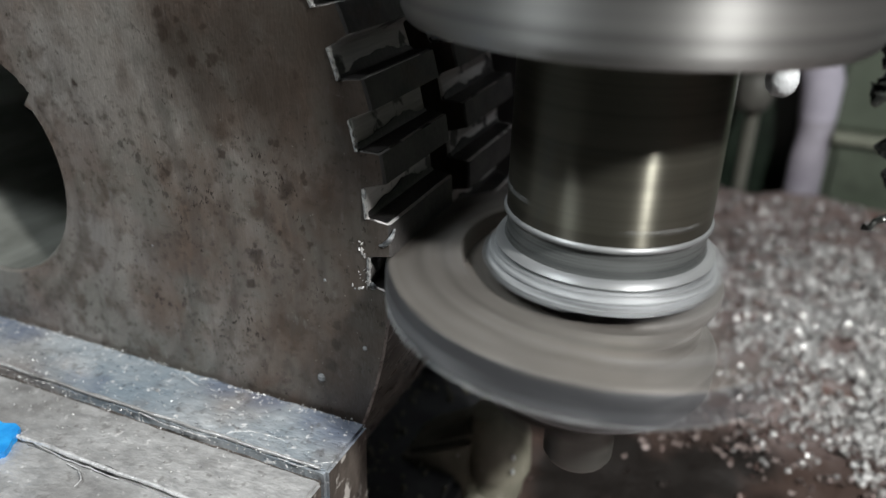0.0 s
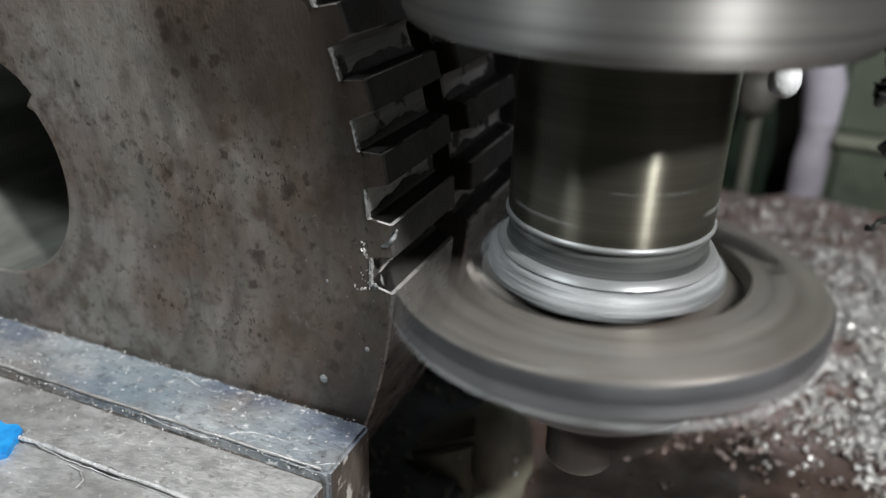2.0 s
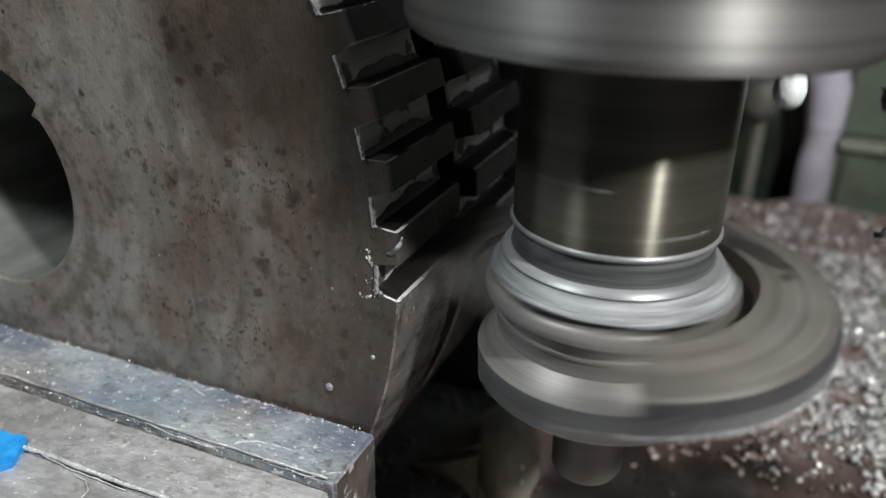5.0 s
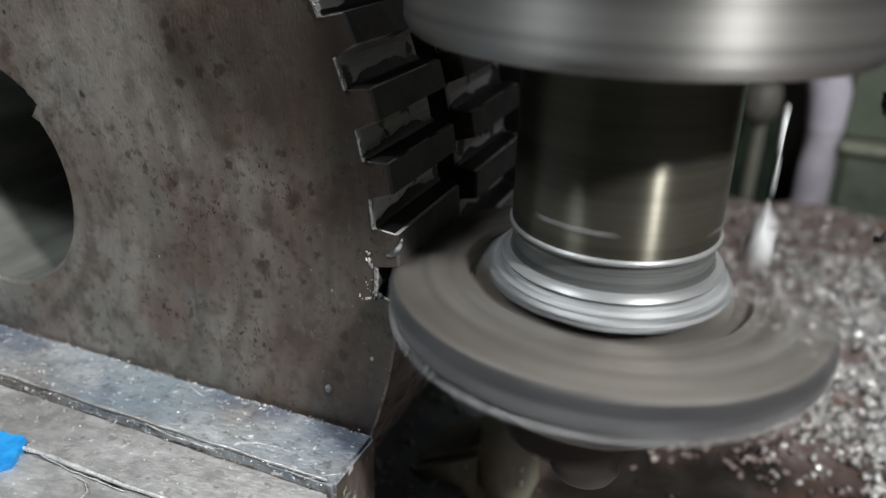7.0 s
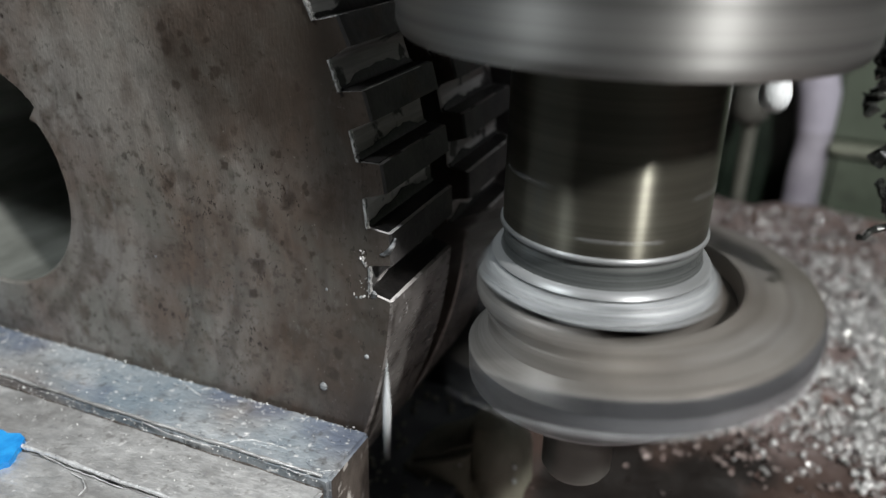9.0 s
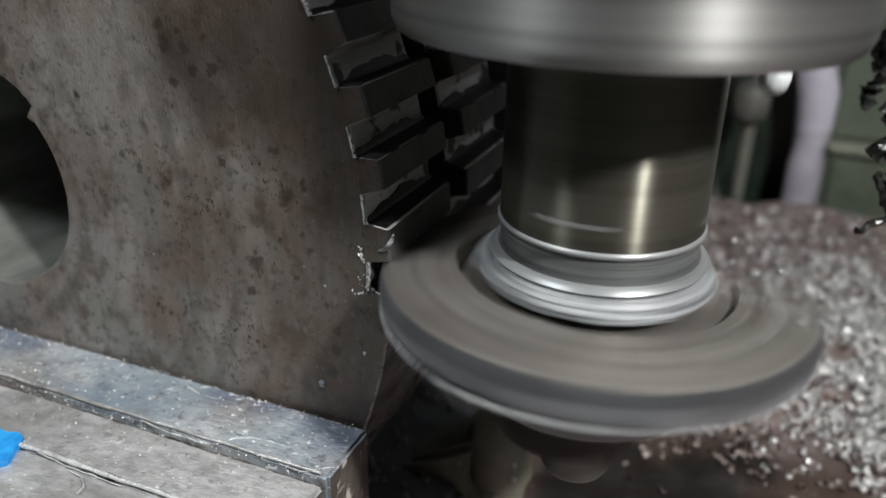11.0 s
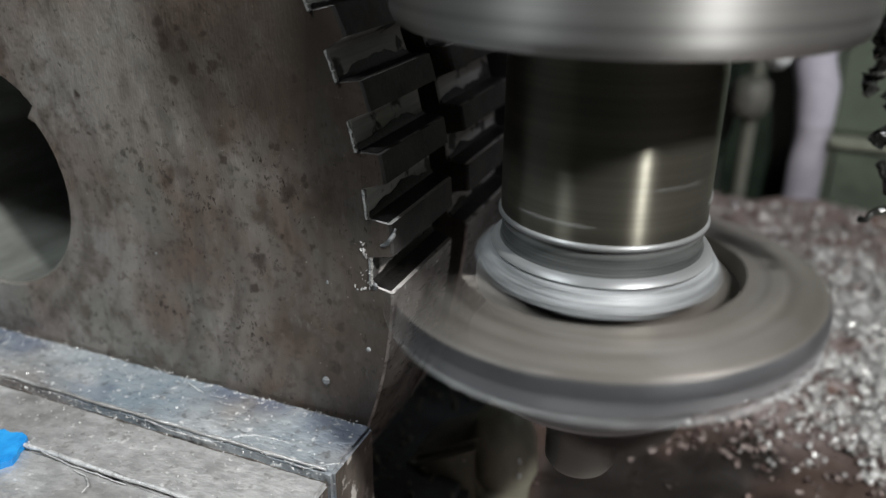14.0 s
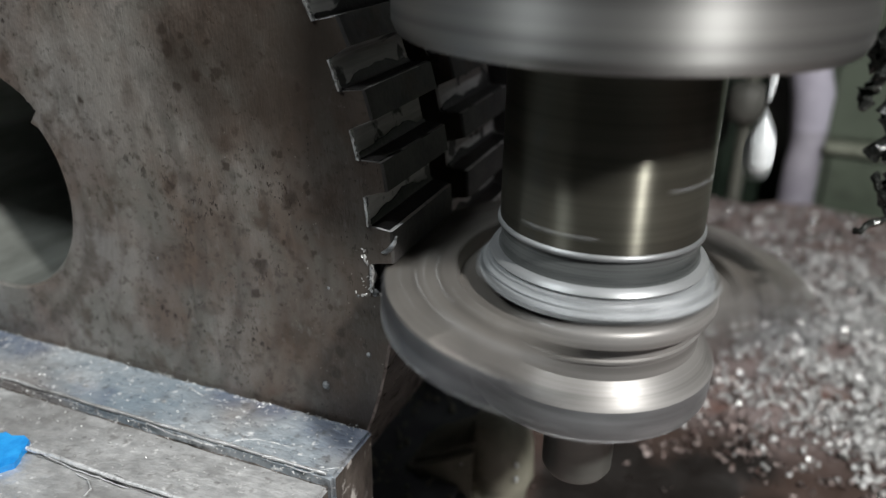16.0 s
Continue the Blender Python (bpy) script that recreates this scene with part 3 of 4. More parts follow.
for k in range(22):
    a = radians(rnd.uniform(-3.0, 3.2))
    r = RF - abs(rnd.gauss(0, 0.0022))
    s = rnd.uniform(0.0002, 0.00065)
    m = Matrix.Translation((GX + r * math.cos(a), GY - s * 0.3, GZ + r * math.sin(a))) @ Euler((rnd.random() * 6, rnd.random() * 6, rnd.random() * 6)).to_matrix().to_4x4() @ Matrix.Diagonal((s * 1.5, s * 0.35, s * 0.8, 1))
    bmesh.ops.create_icosphere(bm, subdivisions=1, radius=1, matrix=m)
part("curled_chip", tube([(-0.0592, -0.0222, 0.0060), (-0.0575, -0.0228, 0.0066), (-0.0558, -0.0232, 0.0080), (-0.0545, -0.0230, 0.0102), (-0.0540, -0.0224, 0.0122)], 0.0011, 8, [0.3, 0.6, 0.8, 0.6, 0.3]), M_SUDS, gear, "coolant-wet white curled chip", 60)
part("torn_edge", bm, M_BURR, gear, "ragged bright metal torn up beside the cut")

for x, z, s in ((-0.0801, -0.0455, 0.0014), (-0.1437, -0.0115, 0.0004), (-0.0775, -0.0093, 0.0005), (-0.0671, -0.0098, 0.0004), (-0.0612, -0.0076, 0.0012), (-0.0640, -0.0300, 0.0008)):
    bm = bmesh.new()
    bmesh.ops.create_icosphere(bm, subdivisions=2, radius=1, matrix=Matrix.Translation((x, GY, z)) @ Matrix.Diagonal((s, s * 0.5, s * 1.15, 1)))
    part("coolant_bead", bm, M_SUDS, gear, "milky coolant bead on the face", 180)

# ---- clamping bars under the gear ----
ZB = -0.0581


def bar(name, x0, x1, y0, y1, top, mat, label, seed):
    t = thing(name, label, "steel bar", group="clamping bars")
    bm = box(x0, x1, y0, y1, ZT - 0.012, top, 0.0011)
    long = [e for e in bm.edges if abs(e.verts[0].co.x - e.verts[1].co.x) > 0.1]
    bmesh.ops.subdivide_edges(bm, edges=long, cuts=110, use_grid_fill=True)
    for v in bm.verts:  # bruised edges
        v.co.y += 0.0005 * noise.noise((v.co.x * 260, v.co.y * 900, seed)) + 0.0006 * noise.noise((v.co.x * 60, v.co.y * 300, seed + 4))
        if v.co.z > top - 0.003:
            v.co.z += 0.00035 * noise.noise((v.co.x * 320, v.co.y * 900, seed + 9))
    for f in bm.faces:
        f.material_index = 1 if f.calc_center_median().x > x1 - 0.0004 else 0
    part("bar_body", bm, [mat, M_BAREND], t, "", 30)
    return t


rear_bar = bar("clamping_bar", -0.32, -0.0632, -0.0487, -0.0232, ZB, M_BAR, "scraped steel clamping bar with blue layout-dye stains", 1)
front_bar = bar("clamping_bar", -0.32, -0.0628, -0.0745, -0.0520, ZB - 0.0004, M_BAR2, "greasy scratched steel clamping bar beside the gear", 2)
outer_bar = bar("clamping_bar", -0.32, -0.0630, -0.13, -0.0746, ZB - 0.0010, M_BAR2, "dull dark steel clamping bar with a blue paint mark", 3)
part("joint_filler", box(-0.32, -0.0655, -0.0524, -0.0484, ZT, ZB - 0.0040), M_GROOVE, front_bar, "grimy recessed joint")
for (yy, zz, parent, amp) in ((-0.0483, ZB, rear_bar, 0.0008), (-0.0746, ZB + 0.0001, front_bar, 0.00095)):
    pts = [(-0.30 + 0.234 * k / 60, yy + 0.0007 * noise.noise((k * 0.35, yy * 90, 0)), zz + 0.0001) for k in range(61)]
    part("raised_edge", tube(pts, amp, 6, [0.6 + 0.6 * abs(noise.noise((k * 0.9, yy * 300, 3))) for k in range(61)]), M_EDGE if amp > 0.0009 else M_BAR2, parent, "bright bruised edge", 60)
bm = bmesh.new()
ring = []
for k in range(22):
    a = 2 * math.pi * k / 22
    rr = (1 + 0.22 * noise.noise((math.cos(a) * 3, math.sin(a) * 3, 5))) / max(abs(math.cos(a)), abs(math.sin(a))) ** 0.75
    dx, dy = 0.0105 * rr * math.cos(a), 0.0085 * rr * math.sin(a)
    ring.append(bm.verts.new((-0.1670 + 0.92 * dx - 0.45 * dy, -0.0815 + 0.40 * dx + 0.92 * dy, ZB + 0.0011)))
bm.faces.new(ring)
ext = bmesh.ops.extrude_face_region(bm, geom=list(bm.faces))
for v in [g for g in ext["geom"] if isinstance(g, bmesh.types.BMVert)]:
    v.co.z -= 0.0022
part("paint_mark", bm, M_TAPE, outer_bar, "bright blue paint mark")
# bright gouges across the bar tops: places along each
SCRATCHES = [[(-0.1022, -0.0487), (-0.1000, -0.0447), (-0.0953, -0.0422), (-0.0894, -0.0415), (-0.0812, -0.0413)],
             [(-0.1351, -0.0775), (-0.1301, -0.0781), (-0.1261, -0.0810), (-0.1255, -0.0848)],
             [(-0.1517, -0.0747), (-0.1386, -0.0762), (-0.1276, -0.0762), (-0.1142, -0.0768)],
             [(-0.0802, -0.0492), (-0.0718, -0.0498), (-0.0665, -0.0455), (-0.0633, -0.0436)],
             [(-0.1334, -0.0492), (-0.1218, -0.0507), (-0.1108, -0.0506), (-0.1045, -0.0503)],
             [(-0.1348, -0.0263), (-0.1250, -0.0296), (-0.1137, -0.0290)]]
for k, line in enumerate(SCRATCHES):
    pts = []
    for (ax, ay), (bx, by) in zip(line, line[1:]):
        pts += [(ax + (bx - ax) * q / 6, ay + (by - ay) * q / 6 + 0.0003 * noise.noise((q * 1.3, k * 5.0, ax * 90)), ZB - 0.0001) for q in range(6)]
    owner = rear_bar if line[0][1] > -0.05 else front_bar
    part("gouge_burr", tube(pts, 0.00042, 5, [0.35 + 0.9 * abs(noise.noise((q * 0.7, k * 3.0, 6.0))) for q in range(len(pts))]), M_EDGE, owner, "bright raised gouge", 60)
bm = bmesh.new()
rnd = random.Random(21)
for k in range(950):
    x, y = rnd.uniform(-0.26, -0.066), rnd.choice([rnd.gauss(-0.0246, 0.0006), rnd.uniform(-0.048, -0.024), rnd.uniform(-0.074, -0.051), rnd.gauss(-0.0515, 0.0012)])
    s = rnd.uniform(0.00010, 0.00036)
    m = Matrix.Translation((x, y, ZB + s * 0.4)) @ Euler((rnd.random() * 6, rnd.random() * 6, rnd.random() * 6)).to_matrix().to_4x4() @ Matrix.Diagonal((s, s * 0.6, s * 1.3, 1))
    bmesh.ops.create_icosphere(bm, subdivisions=1, radius=1, matrix=m)
tagged(part("fine_chips", bm, M_CHIP), "tiny bright chips scattered on the clamping bars", "metal chips", kind="stuff")

# ---- dark backing behind and under the gear, fixture post, background machine ----
# Added dark body that fills the blackness behind the gear and its bore.
head = thing("dark_backing", "dark iron backing added behind the gear, with a slab standing in for shade below", "machine part")
part("housing", box(-0.40, -0.012, 0.125, 0.30, ZT - 0.012, 0.30, 0.012), M_IRON, head)
# This slab stands in for the shade under the gear.
part("under_gear_shade_slab", box(-0.32, -0.056, -0.0225, 0.124, ZT - 0.012, -0.137, 0.004), M_IRON, head)
part("bore_backing", box(-0.33, -0.13, 0.0905, 0.125, -0.10, 0.10, 0.006), M_IRON, head)

post = thing("fixture_post", "oily olive-painted fixture post standing on the table", "machine part")
pts = [(-0.0450, 0.065, ZT - 0.01), (-0.0450, 0.065, -0.135), (-0.0455, 0.065, -0.118), (-0.0470, 0.065, -0.106), (-0.0485, 0.065, -0.1035)]
part("column", tube(pts, 0.0148, 24, [1, 1, 0.97, 0.75, 0.35]), M_OLIVE, post, "", 50)
bm = box(-0.0865, -0.0500, 0.050, 0.084, -0.1500, -0.1130, 0.004, 2, 0.0006)
for v in bm.verts:  # the shoulder slopes down away from the column
    v.co.z -= max(0.0, (v.co.z + 0.150) / 0.037) * max(0.0, -0.052 - v.co.x) / 0.0345 * 0.022
part("shoulder", bm, M_OLIVE, post, "sloping stained shoulder beside the column", 40)
part("foot", box(-0.080, -0.040, 0.045, 0.09, ZT - 0.012, -0.1475, 0.003, 2, 0.0004), M_OLIVE, post)

for x, y, z in ((-0.0468, 0.0515, -0.1319), (-0.0343, 0.0525, -0.1269), (-0.0347, 0.0530, -0.1199), (-0.0585, 0.0505, -0.1247), (-0.0736, 0.0495, -0.1387), (-0.0439, 0.0525, -0.1155)):
    bm = bmesh.new()
    bmesh.ops.create_icosphere(bm, subdivisions=2, radius=1, matrix=Matrix.Translation((x, y, z)) @ Matrix.Diagonal((0.0010, 0.0007, 0.0014, 1)))
    part("coolant_bead", bm, M_FOAM, post, "milky coolant bead", 180)

column = thing("machine_column", "green painted machine housing with a ledge seam", "machine")
part("upper_panel", box(0.088, 0.40, 0.56, 0.80, -0.095, 0.35, 0.006), M_GREEN, column)
part("lower_panel", box(0.094, 0.40, 0.552, 0.80, -0.75, -0.101, 0.006), M_GREEN, column)
part("seam_ledge", box(0.092, 0.40, 0.548, 0.70, -0.102, -0.094, 0.002), M_LEDGE, column, "pale worn ledge edge")

cabinet = thing("dark_guard", "machine guard behind the table, its green darkened with painted shade", "machine")
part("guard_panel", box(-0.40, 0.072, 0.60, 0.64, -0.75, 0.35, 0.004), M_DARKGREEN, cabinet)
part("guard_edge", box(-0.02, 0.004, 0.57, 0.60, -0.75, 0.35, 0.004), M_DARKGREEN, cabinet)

strip = thing("coolant_hose", "pale lilac plastic hose hanging behind the table", "hose")
part("hose_sleeve", tube([(0.066, 0.565, 0.22), (0.067, 0.565, 0.0), (0.069, 0.565, -0.030), (0.0765, 0.565, -0.055), (0.0785, 0.565, -0.086)], 0.0170, 20, [1, 1, 1.03, 1.06, 0.93]), M_LILAC, strip, "paler upper sleeve", 60)
pts = [(0.0765, 0.565, -0.05), (0.0785, 0.565, -0.085), (0.0785, 0.563, -0.12), (0.079, 0.56, -0.17), (0.08, 0.56, -0.40)]
part("hose_body", tube(pts, 0.0157, 20), M_LILAC2, strip, "", 60)
pipe = thing("steel_pipe", "pale thin vertical steel pipe behind the table", "pipe")
part("pipe_body", tube([(0.0245, 0.545, 0.3), (0.0245, 0.545, -0.06), (0.0245, 0.545, -0.60)], 0.0062, 16), M_TUBE, pipe, "", 60)

knob = part("valve_knob", lathe([(0.0, -0.0185), (0.010, -0.0175), (0.0150, -0.0120), (0.0168, -0.0030), (0.0168, 0.0060), (0.0150, 0.0140), (0.009, 0.0180), (0.0, 0.0190)], 32), M_KNOB, pipe, "dark grey rounded valve knob", 50)
knob.matrix_basis = pose(0.0224, 0.535, -0.0614)

# Unseen head, added to keep overhead light off the gear teeth.
mill_head = thing("unseen_mill_head", "unseen green mill head added above the spindle to block light", "machine")
part("quill", lathe([(0.0, 0.205), (0.085, 0.205), (0.085, 0.345), (0.0, 0.345)], 64), M_NICKEL, mill_head, "bright steel quill", 40)
part("light_blocking_casting", box(-0.20, 0.17, -0.16, 0.62, 0.345, 0.95, 0.02), M_GREEN, mill_head)

# ---- spindle with arbor and cutter ----
spindle = thing("milling_spindle", "spinning bright steel milling spindle with arbor and eccentric form cutter", "spindle")
flange = part("spindle_flange", lathe([(0.026, 0.0712), (0.0574, 0.0706), (0.0579, 0.0710), (0.0589, 0.0732), (0.0592, 0.0740), (0.0592, 0.130), (0.058, 0.132), (0.040, 0.134), (0.030, 0.134)], 160), M_NICKEL, spindle, "brushed bright steel spindle flange", 35)
part("taper_nose", lathe([(0.0, 0.133), (0.045, 0.133), (0.05, 0.20), (0.0, 0.20)], 96), M_NICKEL, spindle, "", 35)
arbor = part("arbor_collar", lathe([(0.0, 0.0700), (0.0284, 0.0714), (0.0284, 0.0612), (0.0286, 0.0608), (0.0286, 0.0196), (0.0, 0.0190)], 128), M_ARBOR, spindle, "oily bronze-tinted arbor collar", 30)
part("collar_band", lathe([(0.020, 0.0188), (0.0281, 0.0188), (0.0281, 0.0124), (0.0287, 0.0108), (0.0287, 0.0072), (0.020, 0.0072)], 128), M_WETBAND, spindle, "oily stepped collar", 30)
for lip in ([(0.0270, 0.0197), (0.0285, 0.0197), (0.0292, 0.0192), (0.0293, 0.0184), (0.0287, 0.0178), (0.0270, 0.0178)],
            [(0.0270, 0.0108), (0.0290, 0.0106), (0.0305, 0.0100), (0.0312, 0.0090), (0.0306, 0.0081), (0.0270, 0.0080)]):
    part("ring_lip", lathe(lip, 128), M_RING, spindle, "wet bright ring lip", 60)
bm = lathe([(0.022, 0.0080), (0.0306, 0.0082), (0.0316, 0.0076), (0.0316, 0.0070), (0.0322, 0.0066), (0.0329, 0.0058), (0.0327, 0.0052), (0.0335, 0.0048), (0.0342, 0.0041), (0.0339, 0.0034), (0.0341, 0.0028), (0.0330, 0.0021), (0.022, 0.0020)], 128)
for v in bm.verts:
    a = math.atan2(v.co.y, v.co.x)
    k = 1 + 0.085 * noise.noise((math.cos(a) * 1.5, math.sin(a) * 1.5, 2.0)) + 0.05 * noise.noise((math.cos(a) * 3.4, math.sin(a) * 3.4, v.co.z * 200))
    v.co.x *= k
    v.co.y *= k
part("foam_collar", bm, M_SUDS, spindle, "milky coolant foam clinging to the washer", 60)

FULL = [(0.012, -0.0016), (0.031, -0.0016), (0.0340, -0.0016), (0.0398, -0.0012), (0.0404, 0.0012), (0.0412, 0.0018), (0.0600, 0.0006), (0.0618, -0.0004), (0.0625, -0.0022), (0.0628, -0.0050), (0.0627, -0.0092),
        (0.0612, -0.0108), (0.056, -0.0125), (0.043, -0.0165), (0.0345, -0.0190), (0.0345, -0.0215), (0.0352, -0.0232), (0.0367, -0.0241), (0.0362, -0.0315), (0.0352, -0.0332), (0.024, -0.036), (0.015, -0.039), (0.0, -0.039)]
GAP = [(0.012, 0.0008), (0.031, 0.0010), (0.0340, 0.0008), (0.0348, 0.0002), (0.0352, -0.0008), (0.0352, -0.0034), (0.0348, -0.0044), (0.0318, -0.0050), (0.0314, -0.0056), (0.0314, -0.0092), (0.0320, -0.0096),
       (0.0320, -0.0104), (0.0314, -0.0108), (0.0314, -0.0158), (0.0322, -0.0166), (0.0350, -0.0196), (0.0364, -0.0212), (0.0369, -0.0222), (0.0364, -0.0312), (0.0352, -0.0332), (0.024, -0.036), (0.015, -0.039), (0.0, -0.039)]


def cutter_body(first, last, seg=360):
    """The cutter turned about z: a full disc but for a gap round angle 0, where only the hub is left."""
    bm = bmesh.new()
    rings = []
    for j in range(first, last + 1):
        row = []
        for k in range(seg):
            a = 360 * k / seg
            d = abs((a + 180) % 360 - 180)
            g = min(1.0, max(0.0, (GAP_HALF + 1.5 - d) / 3.0))
            g = g * g * (3 - 2 * g)
            r = FULL[j][0] + g * (GAP[j][0] - FULL[j][0])
            z = FULL[j][1] + g * (GAP[j][1] - FULL[j][1])
            if 5 <= j <= 13:  # worn scalloped edge, slightly out of true
                chew = (1 - g) * noise.noise((math.cos(radians(a)) * 5.5, math.sin(radians(a)) * 5.5, j * 0.35))
                r += 0.0011 * chew + 0.0004 * (1 - g) * math.sin(radians(a * 24))
                z += (1 - g) * (0.0022 * max(0.0, -math.cos(radians(a))) + 0.0008 * math.cos(radians(a - 150)) + 0.0013 * noise.noise((math.cos(radians(a)) * 7, math.sin(radians(a)) * 7, 8 + j * 0.3)))
            row.append(bm.verts.new((r * math.cos(radians(a)), r * math.sin(radians(a)), z)))
        rings.append(row)
    for a, b in zip(rings, rings[1:]):
        for k in range(seg):
            f = bm.faces.new((a[k], a[(k + 1) % seg], b[(k + 1) % seg], b[k]))
            f.material_index = 1 if abs((360 * (k + 0.5) / seg + 180) % 360 - 180) < GAP_HALF else 0
    return bm


GAP_HALF = 56
cutter = part("form_cutter", cutter_body(0, 7), [M_CUTTER, M_BOSS], spindle, "spinning worn grey disc cutter with one open gap", 40)
part("cutter_rim", cutter_body(7, 9), [M_RIM, M_BOSS], cutter, "blue-black cutting rim", 28)
part("cutting_edge", cutter_body(9, 12), [M_LIP, M_BOSS], cutter, "pale coolant-wet lower cutting edge", 28)
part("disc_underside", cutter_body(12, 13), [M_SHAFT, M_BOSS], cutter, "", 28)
part("cutter_boss", cutter_body(13, 17), [M_RIM, M_BOSS], cutter, "bright turned lower boss", 24)
part("boss_wall", cutter_body(17, 19), [M_WALLWET, M_WALLWET], cutter, "blue-grey wet boss wall", 30)
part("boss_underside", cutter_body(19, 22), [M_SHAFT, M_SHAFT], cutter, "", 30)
rnd = random.Random(41)
for k in range(16):
    a, r, s = rnd.uniform(75, 285), rnd.uniform(0.043, 0.060), rnd.uniform(0.0004, 0.0009)
    bm = bmesh.new()
    bmesh.ops.create_icosphere(bm, subdivisions=2, radius=1, matrix=Matrix.Translation((r * math.cos(radians(a)), r * math.sin(radians(a)), 0.0016)) @ Matrix.Diagonal((s, s, s * 0.7, 1)))
    part("coolant_bead", bm, M_FOAM, cutter, "", 180)
for k in range(22):
    a, s = 62 + 236 * k / 21 + rnd.uniform(-4, 4), rnd.uniform(0.0008, 0.0018)
    bm = bmesh.new()
    bmesh.ops.create_icosphere(bm, subdivisions=2, radius=1, matrix=Matrix.Translation((0.0618 * math.cos(radians(a)), 0.0618 * math.sin(radians(a)), -0.0100)) @ Matrix.Diagonal((s, s, s, 1)))
    part("coolant_bead", bm, M_FOAM, cutter, "", 180)
for k in range(16):
    a, s = 360 * k / 16 + rnd.uniform(-9, 9), rnd.uniform(0.0007, 0.0015)
    bm = bmesh.new()
    bmesh.ops.create_icosphere(bm, subdivisions=2, radius=1, matrix=Matrix.Translation((0.0354 * math.cos(radians(a)), 0.0354 * math.sin(radians(a)), -0.0322)) @ Matrix.Diagonal((s, s, s, 1)))
    part("coolant_bead", bm, M_FOAM, cutter, "", 180)
for a, z, s in ((20, 0.036, 0.0010), (140, 0.034, 0.0008), (200, 0.026, 0.0012), (250, 0.044, 0.0007), (300, 0.0235, 0.0011), (80, 0.024, 0.0009)):
    bm = bmesh.new()
    bmesh.ops.create_icosphere(bm, subdivisions=2, radius=1, matrix=Matrix.Rotation(radians(a), 4, "Z") @ Matrix.Translation((0.0286, 0, z)) @ Matrix.Diagonal((s * 0.35, s * 2.6, s * 0.8, 1)))
    part("coolant_bead", bm, M_SUDS, arbor, "", 180)
part("balance_collar", lathe([(0.0, -0.0330), (0.0235, -0.0330), (0.0222, -0.0360), (0.0212, -0.0440), (0.0196, -0.0478), (0.0, -0.0482)], 64), M_SHAFT, spindle, "oily off-centre collar under the cutter, darkened with painted shade", 35).matrix_basis = pose(-0.009, 0, 0)
part("arbor_nut", lathe([(0.0, -0.0385), (0.0125, -0.0385), (0.0125, -0.046), (0.0118, -0.049), (0.0113, -0.050), (0.0112, -0.0665), (0.0098, -0.0688), (0.0060, -0.0698), (0.0, -0.0700)], 64), M_NUT, spindle, "oily arbor end with nut", 35)

# ---- swarf caught beside the flange, coolant nozzle and drops ----
swarf = thing("swarf_tangle", "black oily swarf tangle hanging beside the spindle flange", "metal chips")
rnd = random.Random(31)
for k, (x0, z0, length) in enumerate([(0.0655, 0.073, 0.020), (0.0690, 0.070, 0.028), (0.0720, 0.066, 0.022), (0.0700, 0.052, 0.018), (0.0715, 0.045, 0.012), (0.0668, 0.0405, 0.015), (0.074, 0.072, 0.03), (0.0625, 0.0745, 0.008), (0.0650, 0.079, 0.014), (0.0675, 0.080, 0.016), (0.0700, 0.078, 0.014), (0.0725, 0.080, 0.018), (0.0665, 0.0735, 0.010)]):
    pts, p = [], Vector((x0, 0.002 + 0.004 * rnd.random(), z0))
    for i in range(16):
        pts.append(p.copy())
        p += Vector((rnd.uniform(-0.0016, 0.0014), rnd.uniform(-0.0012, 0.0012), -length / 16 + rnd.uniform(-0.0008, 0.0008)))
    part("swarf_strand", tube(pts, 0.0019, 7, [0.35 + rnd.random() * (0.25 if k == 5 else 1.0) for _ in pts]), M_SWARF, swarf)

nozzle = thing("coolant_nozzle", "grey steel coolant nozzle dripping behind the flange", "nozzle")
DX, DY, DZ = 0.0388, 0.047, 0.0455
part("nozzle_tube", lathe([(0.0055, 0.0615), (0.0068, 0.0610), (0.0072, 0.064), (0.0072, 0.16), (0.0055, 0.16)], 24, True), M_TUBE, nozzle, "", 40).matrix_basis = pose(DX, DY, 0)

drop_mesh = mesh_of("coolant_drop", lathe([(0.0, -0.0052), (0.0024, -0.0047), (0.0041, -0.0030), (0.0048, -0.0004), (0.0046, 0.0022), (0.0038, 0.0048), (0.0026, 0.0072), (0.0014, 0.0094), (0.0006, 0.0108), (0.0, 0.0114)], 20), M_FOAM, 180)
thread_mesh = mesh_of("drop_thread", lathe([(0.0, 0.0075), (0.0013, 0.0090), (0.0010, 0.0120), (0.0011, 0.0150), (0.0015, 0.0180), (0.0, 0.0195)], 12), M_FOAM, 180)

# ---- motion ----
FEED = 0.00031
# degrees of the cutter's gap at each time, taken to the nearest full turns
PHASE = [(0, -6), (0.5, -228), (1, -62), (1.5, 75), (2, -218), (2.5, -60), (3, 85), (3.5, -150), (4, -36), (6.5, -126), (7, 40), (7.5, -198), (8, -22),
         (8.5, 105), (9, -168), (11.5, -168), (12, -8), (12.5, 125), (13, -160), (13.5, 0), (14, -205), (14.5, -62), (15, 80), (15.5, 140), (16, -62)]
RATE = -1900.0


def gap_angles():
    out = []
    for t, a in PHASE:
        if out:
            due = out[-1][1] + RATE * (t - out[-1][0])
            a += 360 * round((due - a) / 360)
        out.append((t, a))
    return out


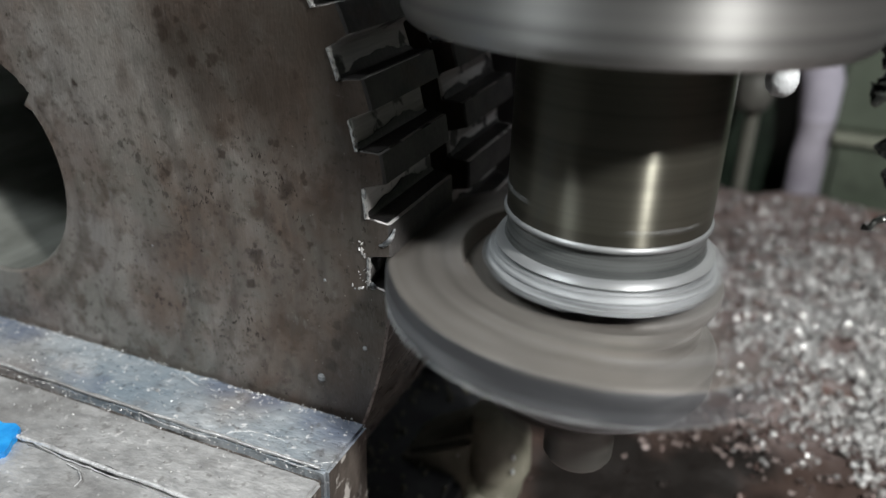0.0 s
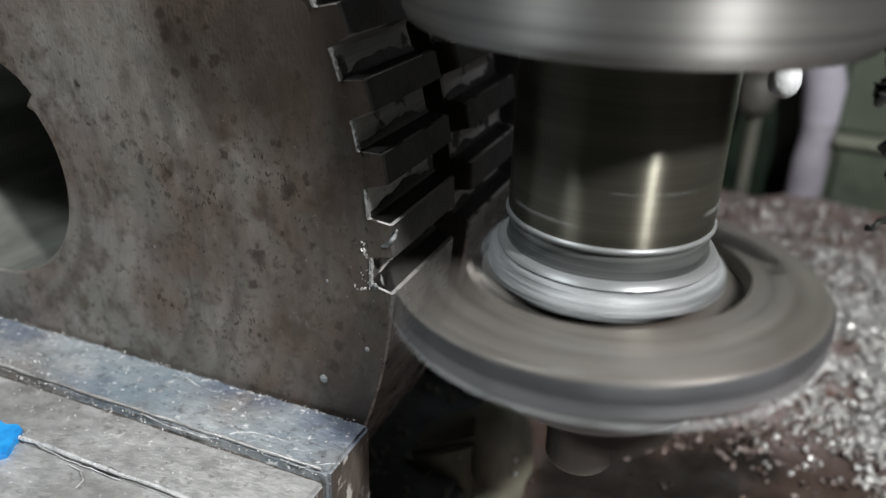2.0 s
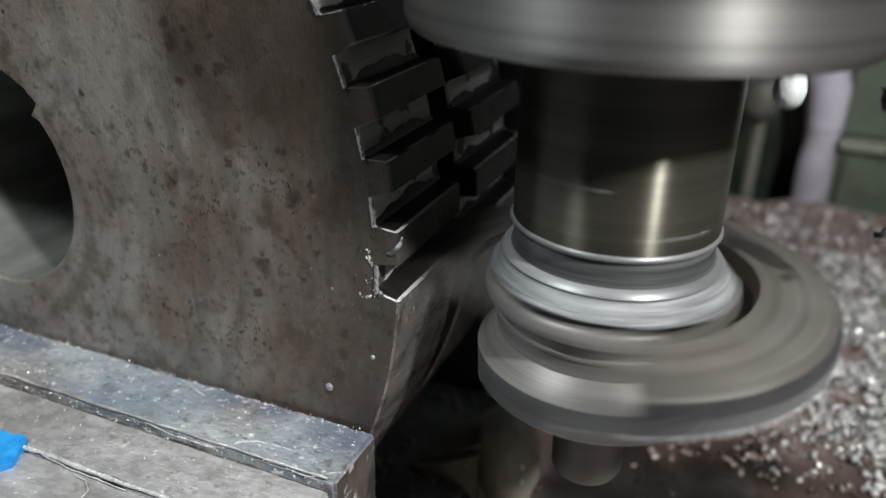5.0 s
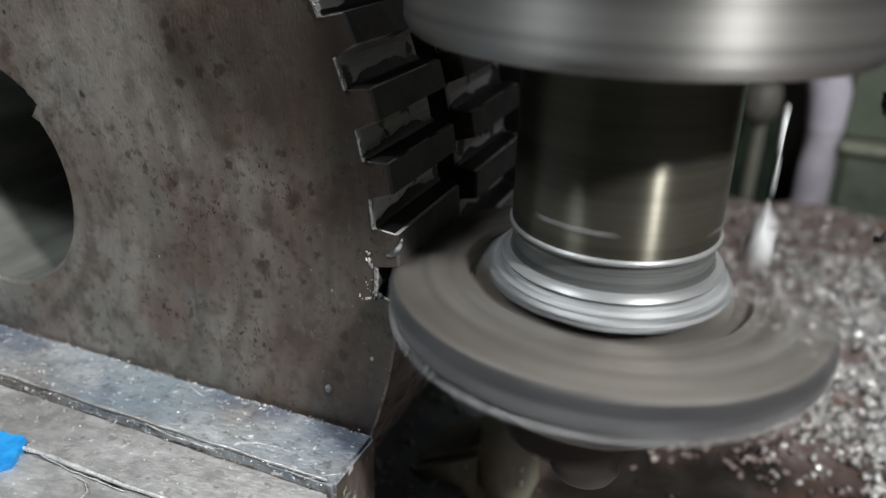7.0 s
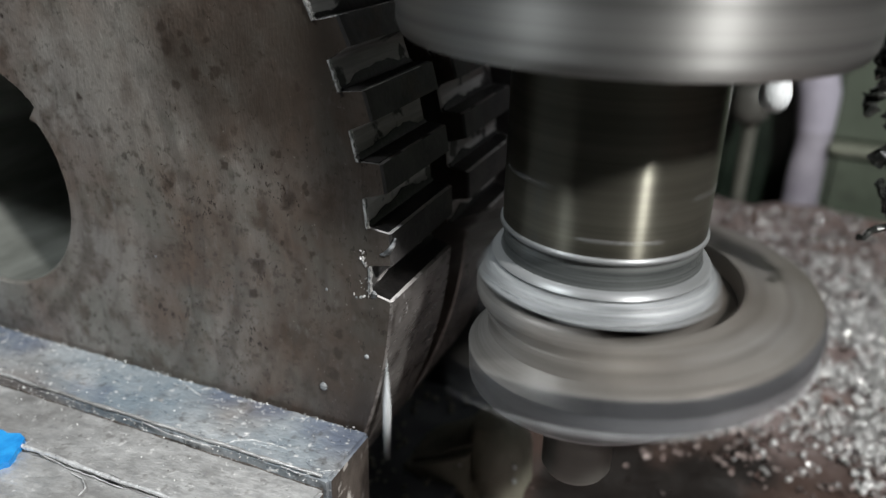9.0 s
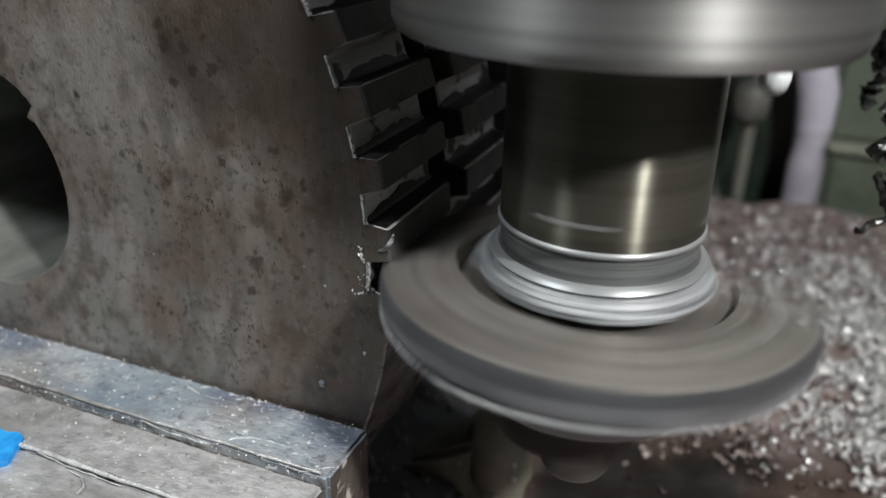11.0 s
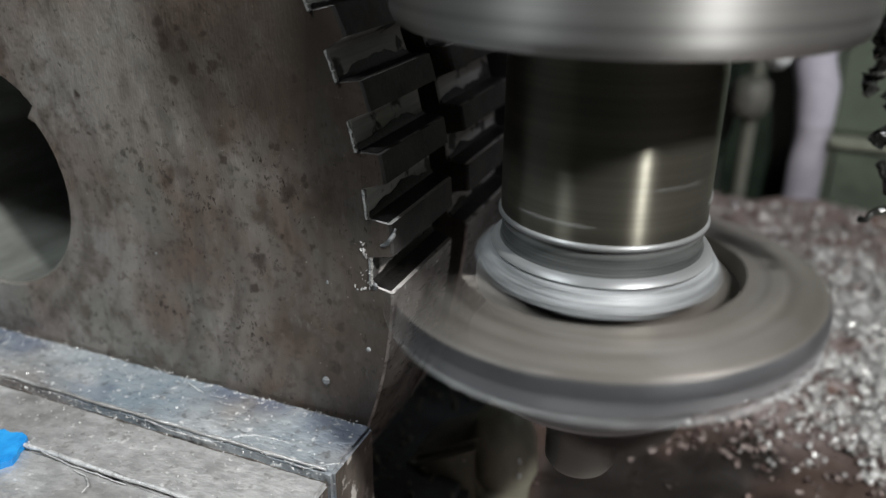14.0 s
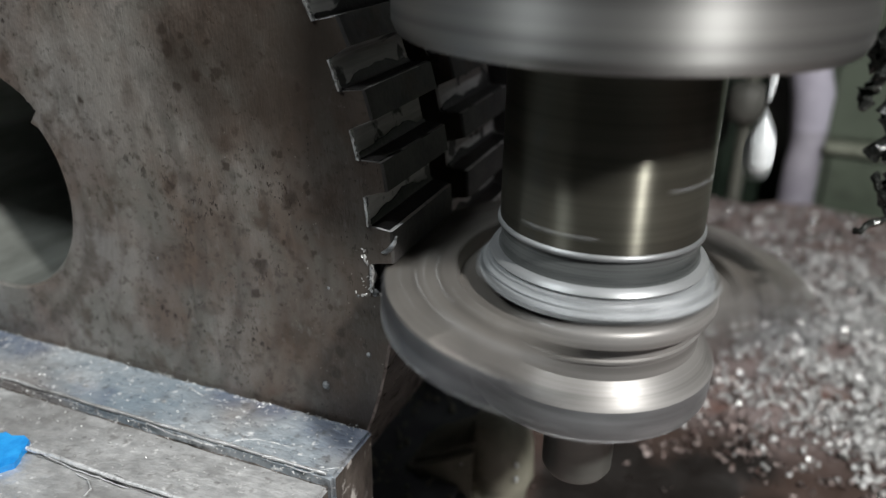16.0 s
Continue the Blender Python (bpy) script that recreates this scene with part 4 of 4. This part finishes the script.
DROPS = [0.08, 0.37, 0.545, 0.83, 1.045, 1.32, 1.54, 1.8, 2.06, 2.37, 2.66, 2.91, 3.24, 3.43, 3.72, 4.0, 4.26, 4.52, 4.78, 5.04, 5.3, 5.56, 5.82, 6.08, 6.34, 6.62, 6.905,
         7.15, 7.42, 7.68, 7.955, 8.25, 8.52, 8.78, 9.02, 9.28, 9.54, 9.8, 10.06, 10.32, 10.58, 10.84, 11.1, 11.39, 11.65, 11.93, 12.2, 12.46, 12.75, 13.03, 13.3, 13.55, 13.82, 14.12,
         14.29, 14.55, 14.78, 15.12, 15.40, 15.7, 15.925]


trail_mesh = mesh_of("trailing_bead", lathe([(0.0, -0.0016), (0.0010, -0.0012), (0.0014, -0.0002), (0.0011, 0.0008), (0.0005, 0.0018), (0.0003, 0.0050), (0.0004, 0.0080), (0.0, 0.0092)], 12), M_FOAM, 180)

# beads that cling under the cut and then run off the rim: time, place
RUNS = [(0.03, (-0.0575, -0.0215, -0.030)), (2.05, (-0.0580, -0.0222, -0.020)), (3.40, (-0.0585, -0.0190, -0.034)), (6.55, (-0.0590, -0.0225, -0.037)), (7.45, (-0.0578, -0.0230, -0.012)),
        (8.90, (-0.0572, -0.0222, -0.024)), (12.95, (-0.0576, -0.0228, -0.018)), (13.02, (-0.0560, -0.0060, -0.033)), (15.6, (-0.0583, -0.0224, -0.031))]
run_mesh = mesh_of("coolant_run", lathe([(0.0, -0.0140), (0.0009, -0.0125), (0.0014, -0.0070), (0.0015, 0.0), (0.0011, 0.0050), (0.0006, 0.0110), (0.0, 0.0150)], 14), M_FOAM, 180)


def motions():
    known = gap_angles()
    ts, angles = [k[0] for k in known], [k[1] for k in known]
    rows = []
    for k in range(481):
        t = k / 30
        rows.append((t, pose(0, FEED * (14.5 - t), 0, 0, 0, float(np.interp(t, ts, angles)) + 18)))
    walk(spindle, rows)
    walk(swarf, [(0, pose(0, FEED * 14.5, 0)), (8, pose(0, FEED * 6.5, 0)), (16, pose(0, -FEED * 1.5, 0))])
    for t0, (x, y, z) in RUNS:
        bead = tagged(new("coolant_bead", run_mesh), "milky coolant bead running off the gear rim", "drop", "coolant beads")
        rows = [(0.0, z)]
        for dt, fall in ((-0.1, 0.0), (0.0, 0.0), (0.0667, 0.010), (0.1, 0.024), (0.1334, 0.045), (0.1667, 0.075), (0.2, 0.13)):
            t = round((t0 + dt) * 30) / 30
            if t > 0.02:
                rows.append((t, max(z - fall, ZT - 0.02)))
        rows.append((16.0, ZT - 0.02))
        walk(bead, [(t, pose(x - (0.010 if t < t0 - 0.02 else 0), y + (0.012 if t < t0 - 0.02 else 0), h)) for t, h in rows])
    for k, t0 in enumerate(DROPS):
        drop = tagged(new("coolant_drop", drop_mesh), "milky white coolant drop falling from the nozzle", "drop", "coolant drops")
        bead = new("trailing_bead", trail_mesh)
        bead.parent = drop
        bead.matrix_basis = pose(0.0006, 0, 0.0235)
        thread = new("drop_thread", thread_mesh)
        thread.parent = drop
        rows = [(0.0, DZ + 0.028)] if t0 > 0.25 else [(0.0, DZ + 0.006)]
        for dt, z in ((-0.2, 0.022), (-0.1, 0.008), (0.0, 0.0), (0.0334, -0.010), (0.0667, -0.026), (0.1, -0.045), (0.1334, -0.060)):
            t = round((t0 + dt) * 30) / 30
            if 0.02 < t < 15.99:
                rows.append((t, DZ + z))
        steps = [(t, pose(DX, DY, z)) for t, z in rows]
        done = round((t0 + 0.2) * 30) / 30
        if done < 15.9:  # drawn in under the collar by the spinning cutter
            steps += [(done, pose(0, 0, -0.026)), (16.0, pose(0, 0, -0.026))]
        else:
            steps.append((16.0, pose(DX, DY, DZ - 0.016)))
        walk(drop, steps)
        slip = [(0.0, 0.0)]  # the thread tears off and is left behind at the nozzle
        for dt, up in ((0.0, 0.0), (0.0334, 0.009), (0.0667, 0.016), (0.1334, 0.030)):
            t = round((t0 + dt) * 30) / 30
            if 0.02 < t < 15.99:
                slip.append((t, up))
        walk(thread, [(t, pose(0, 0, up)) for t, up in slip] + [(16.0, pose(0, 0, slip[-1][1]))])


motions()
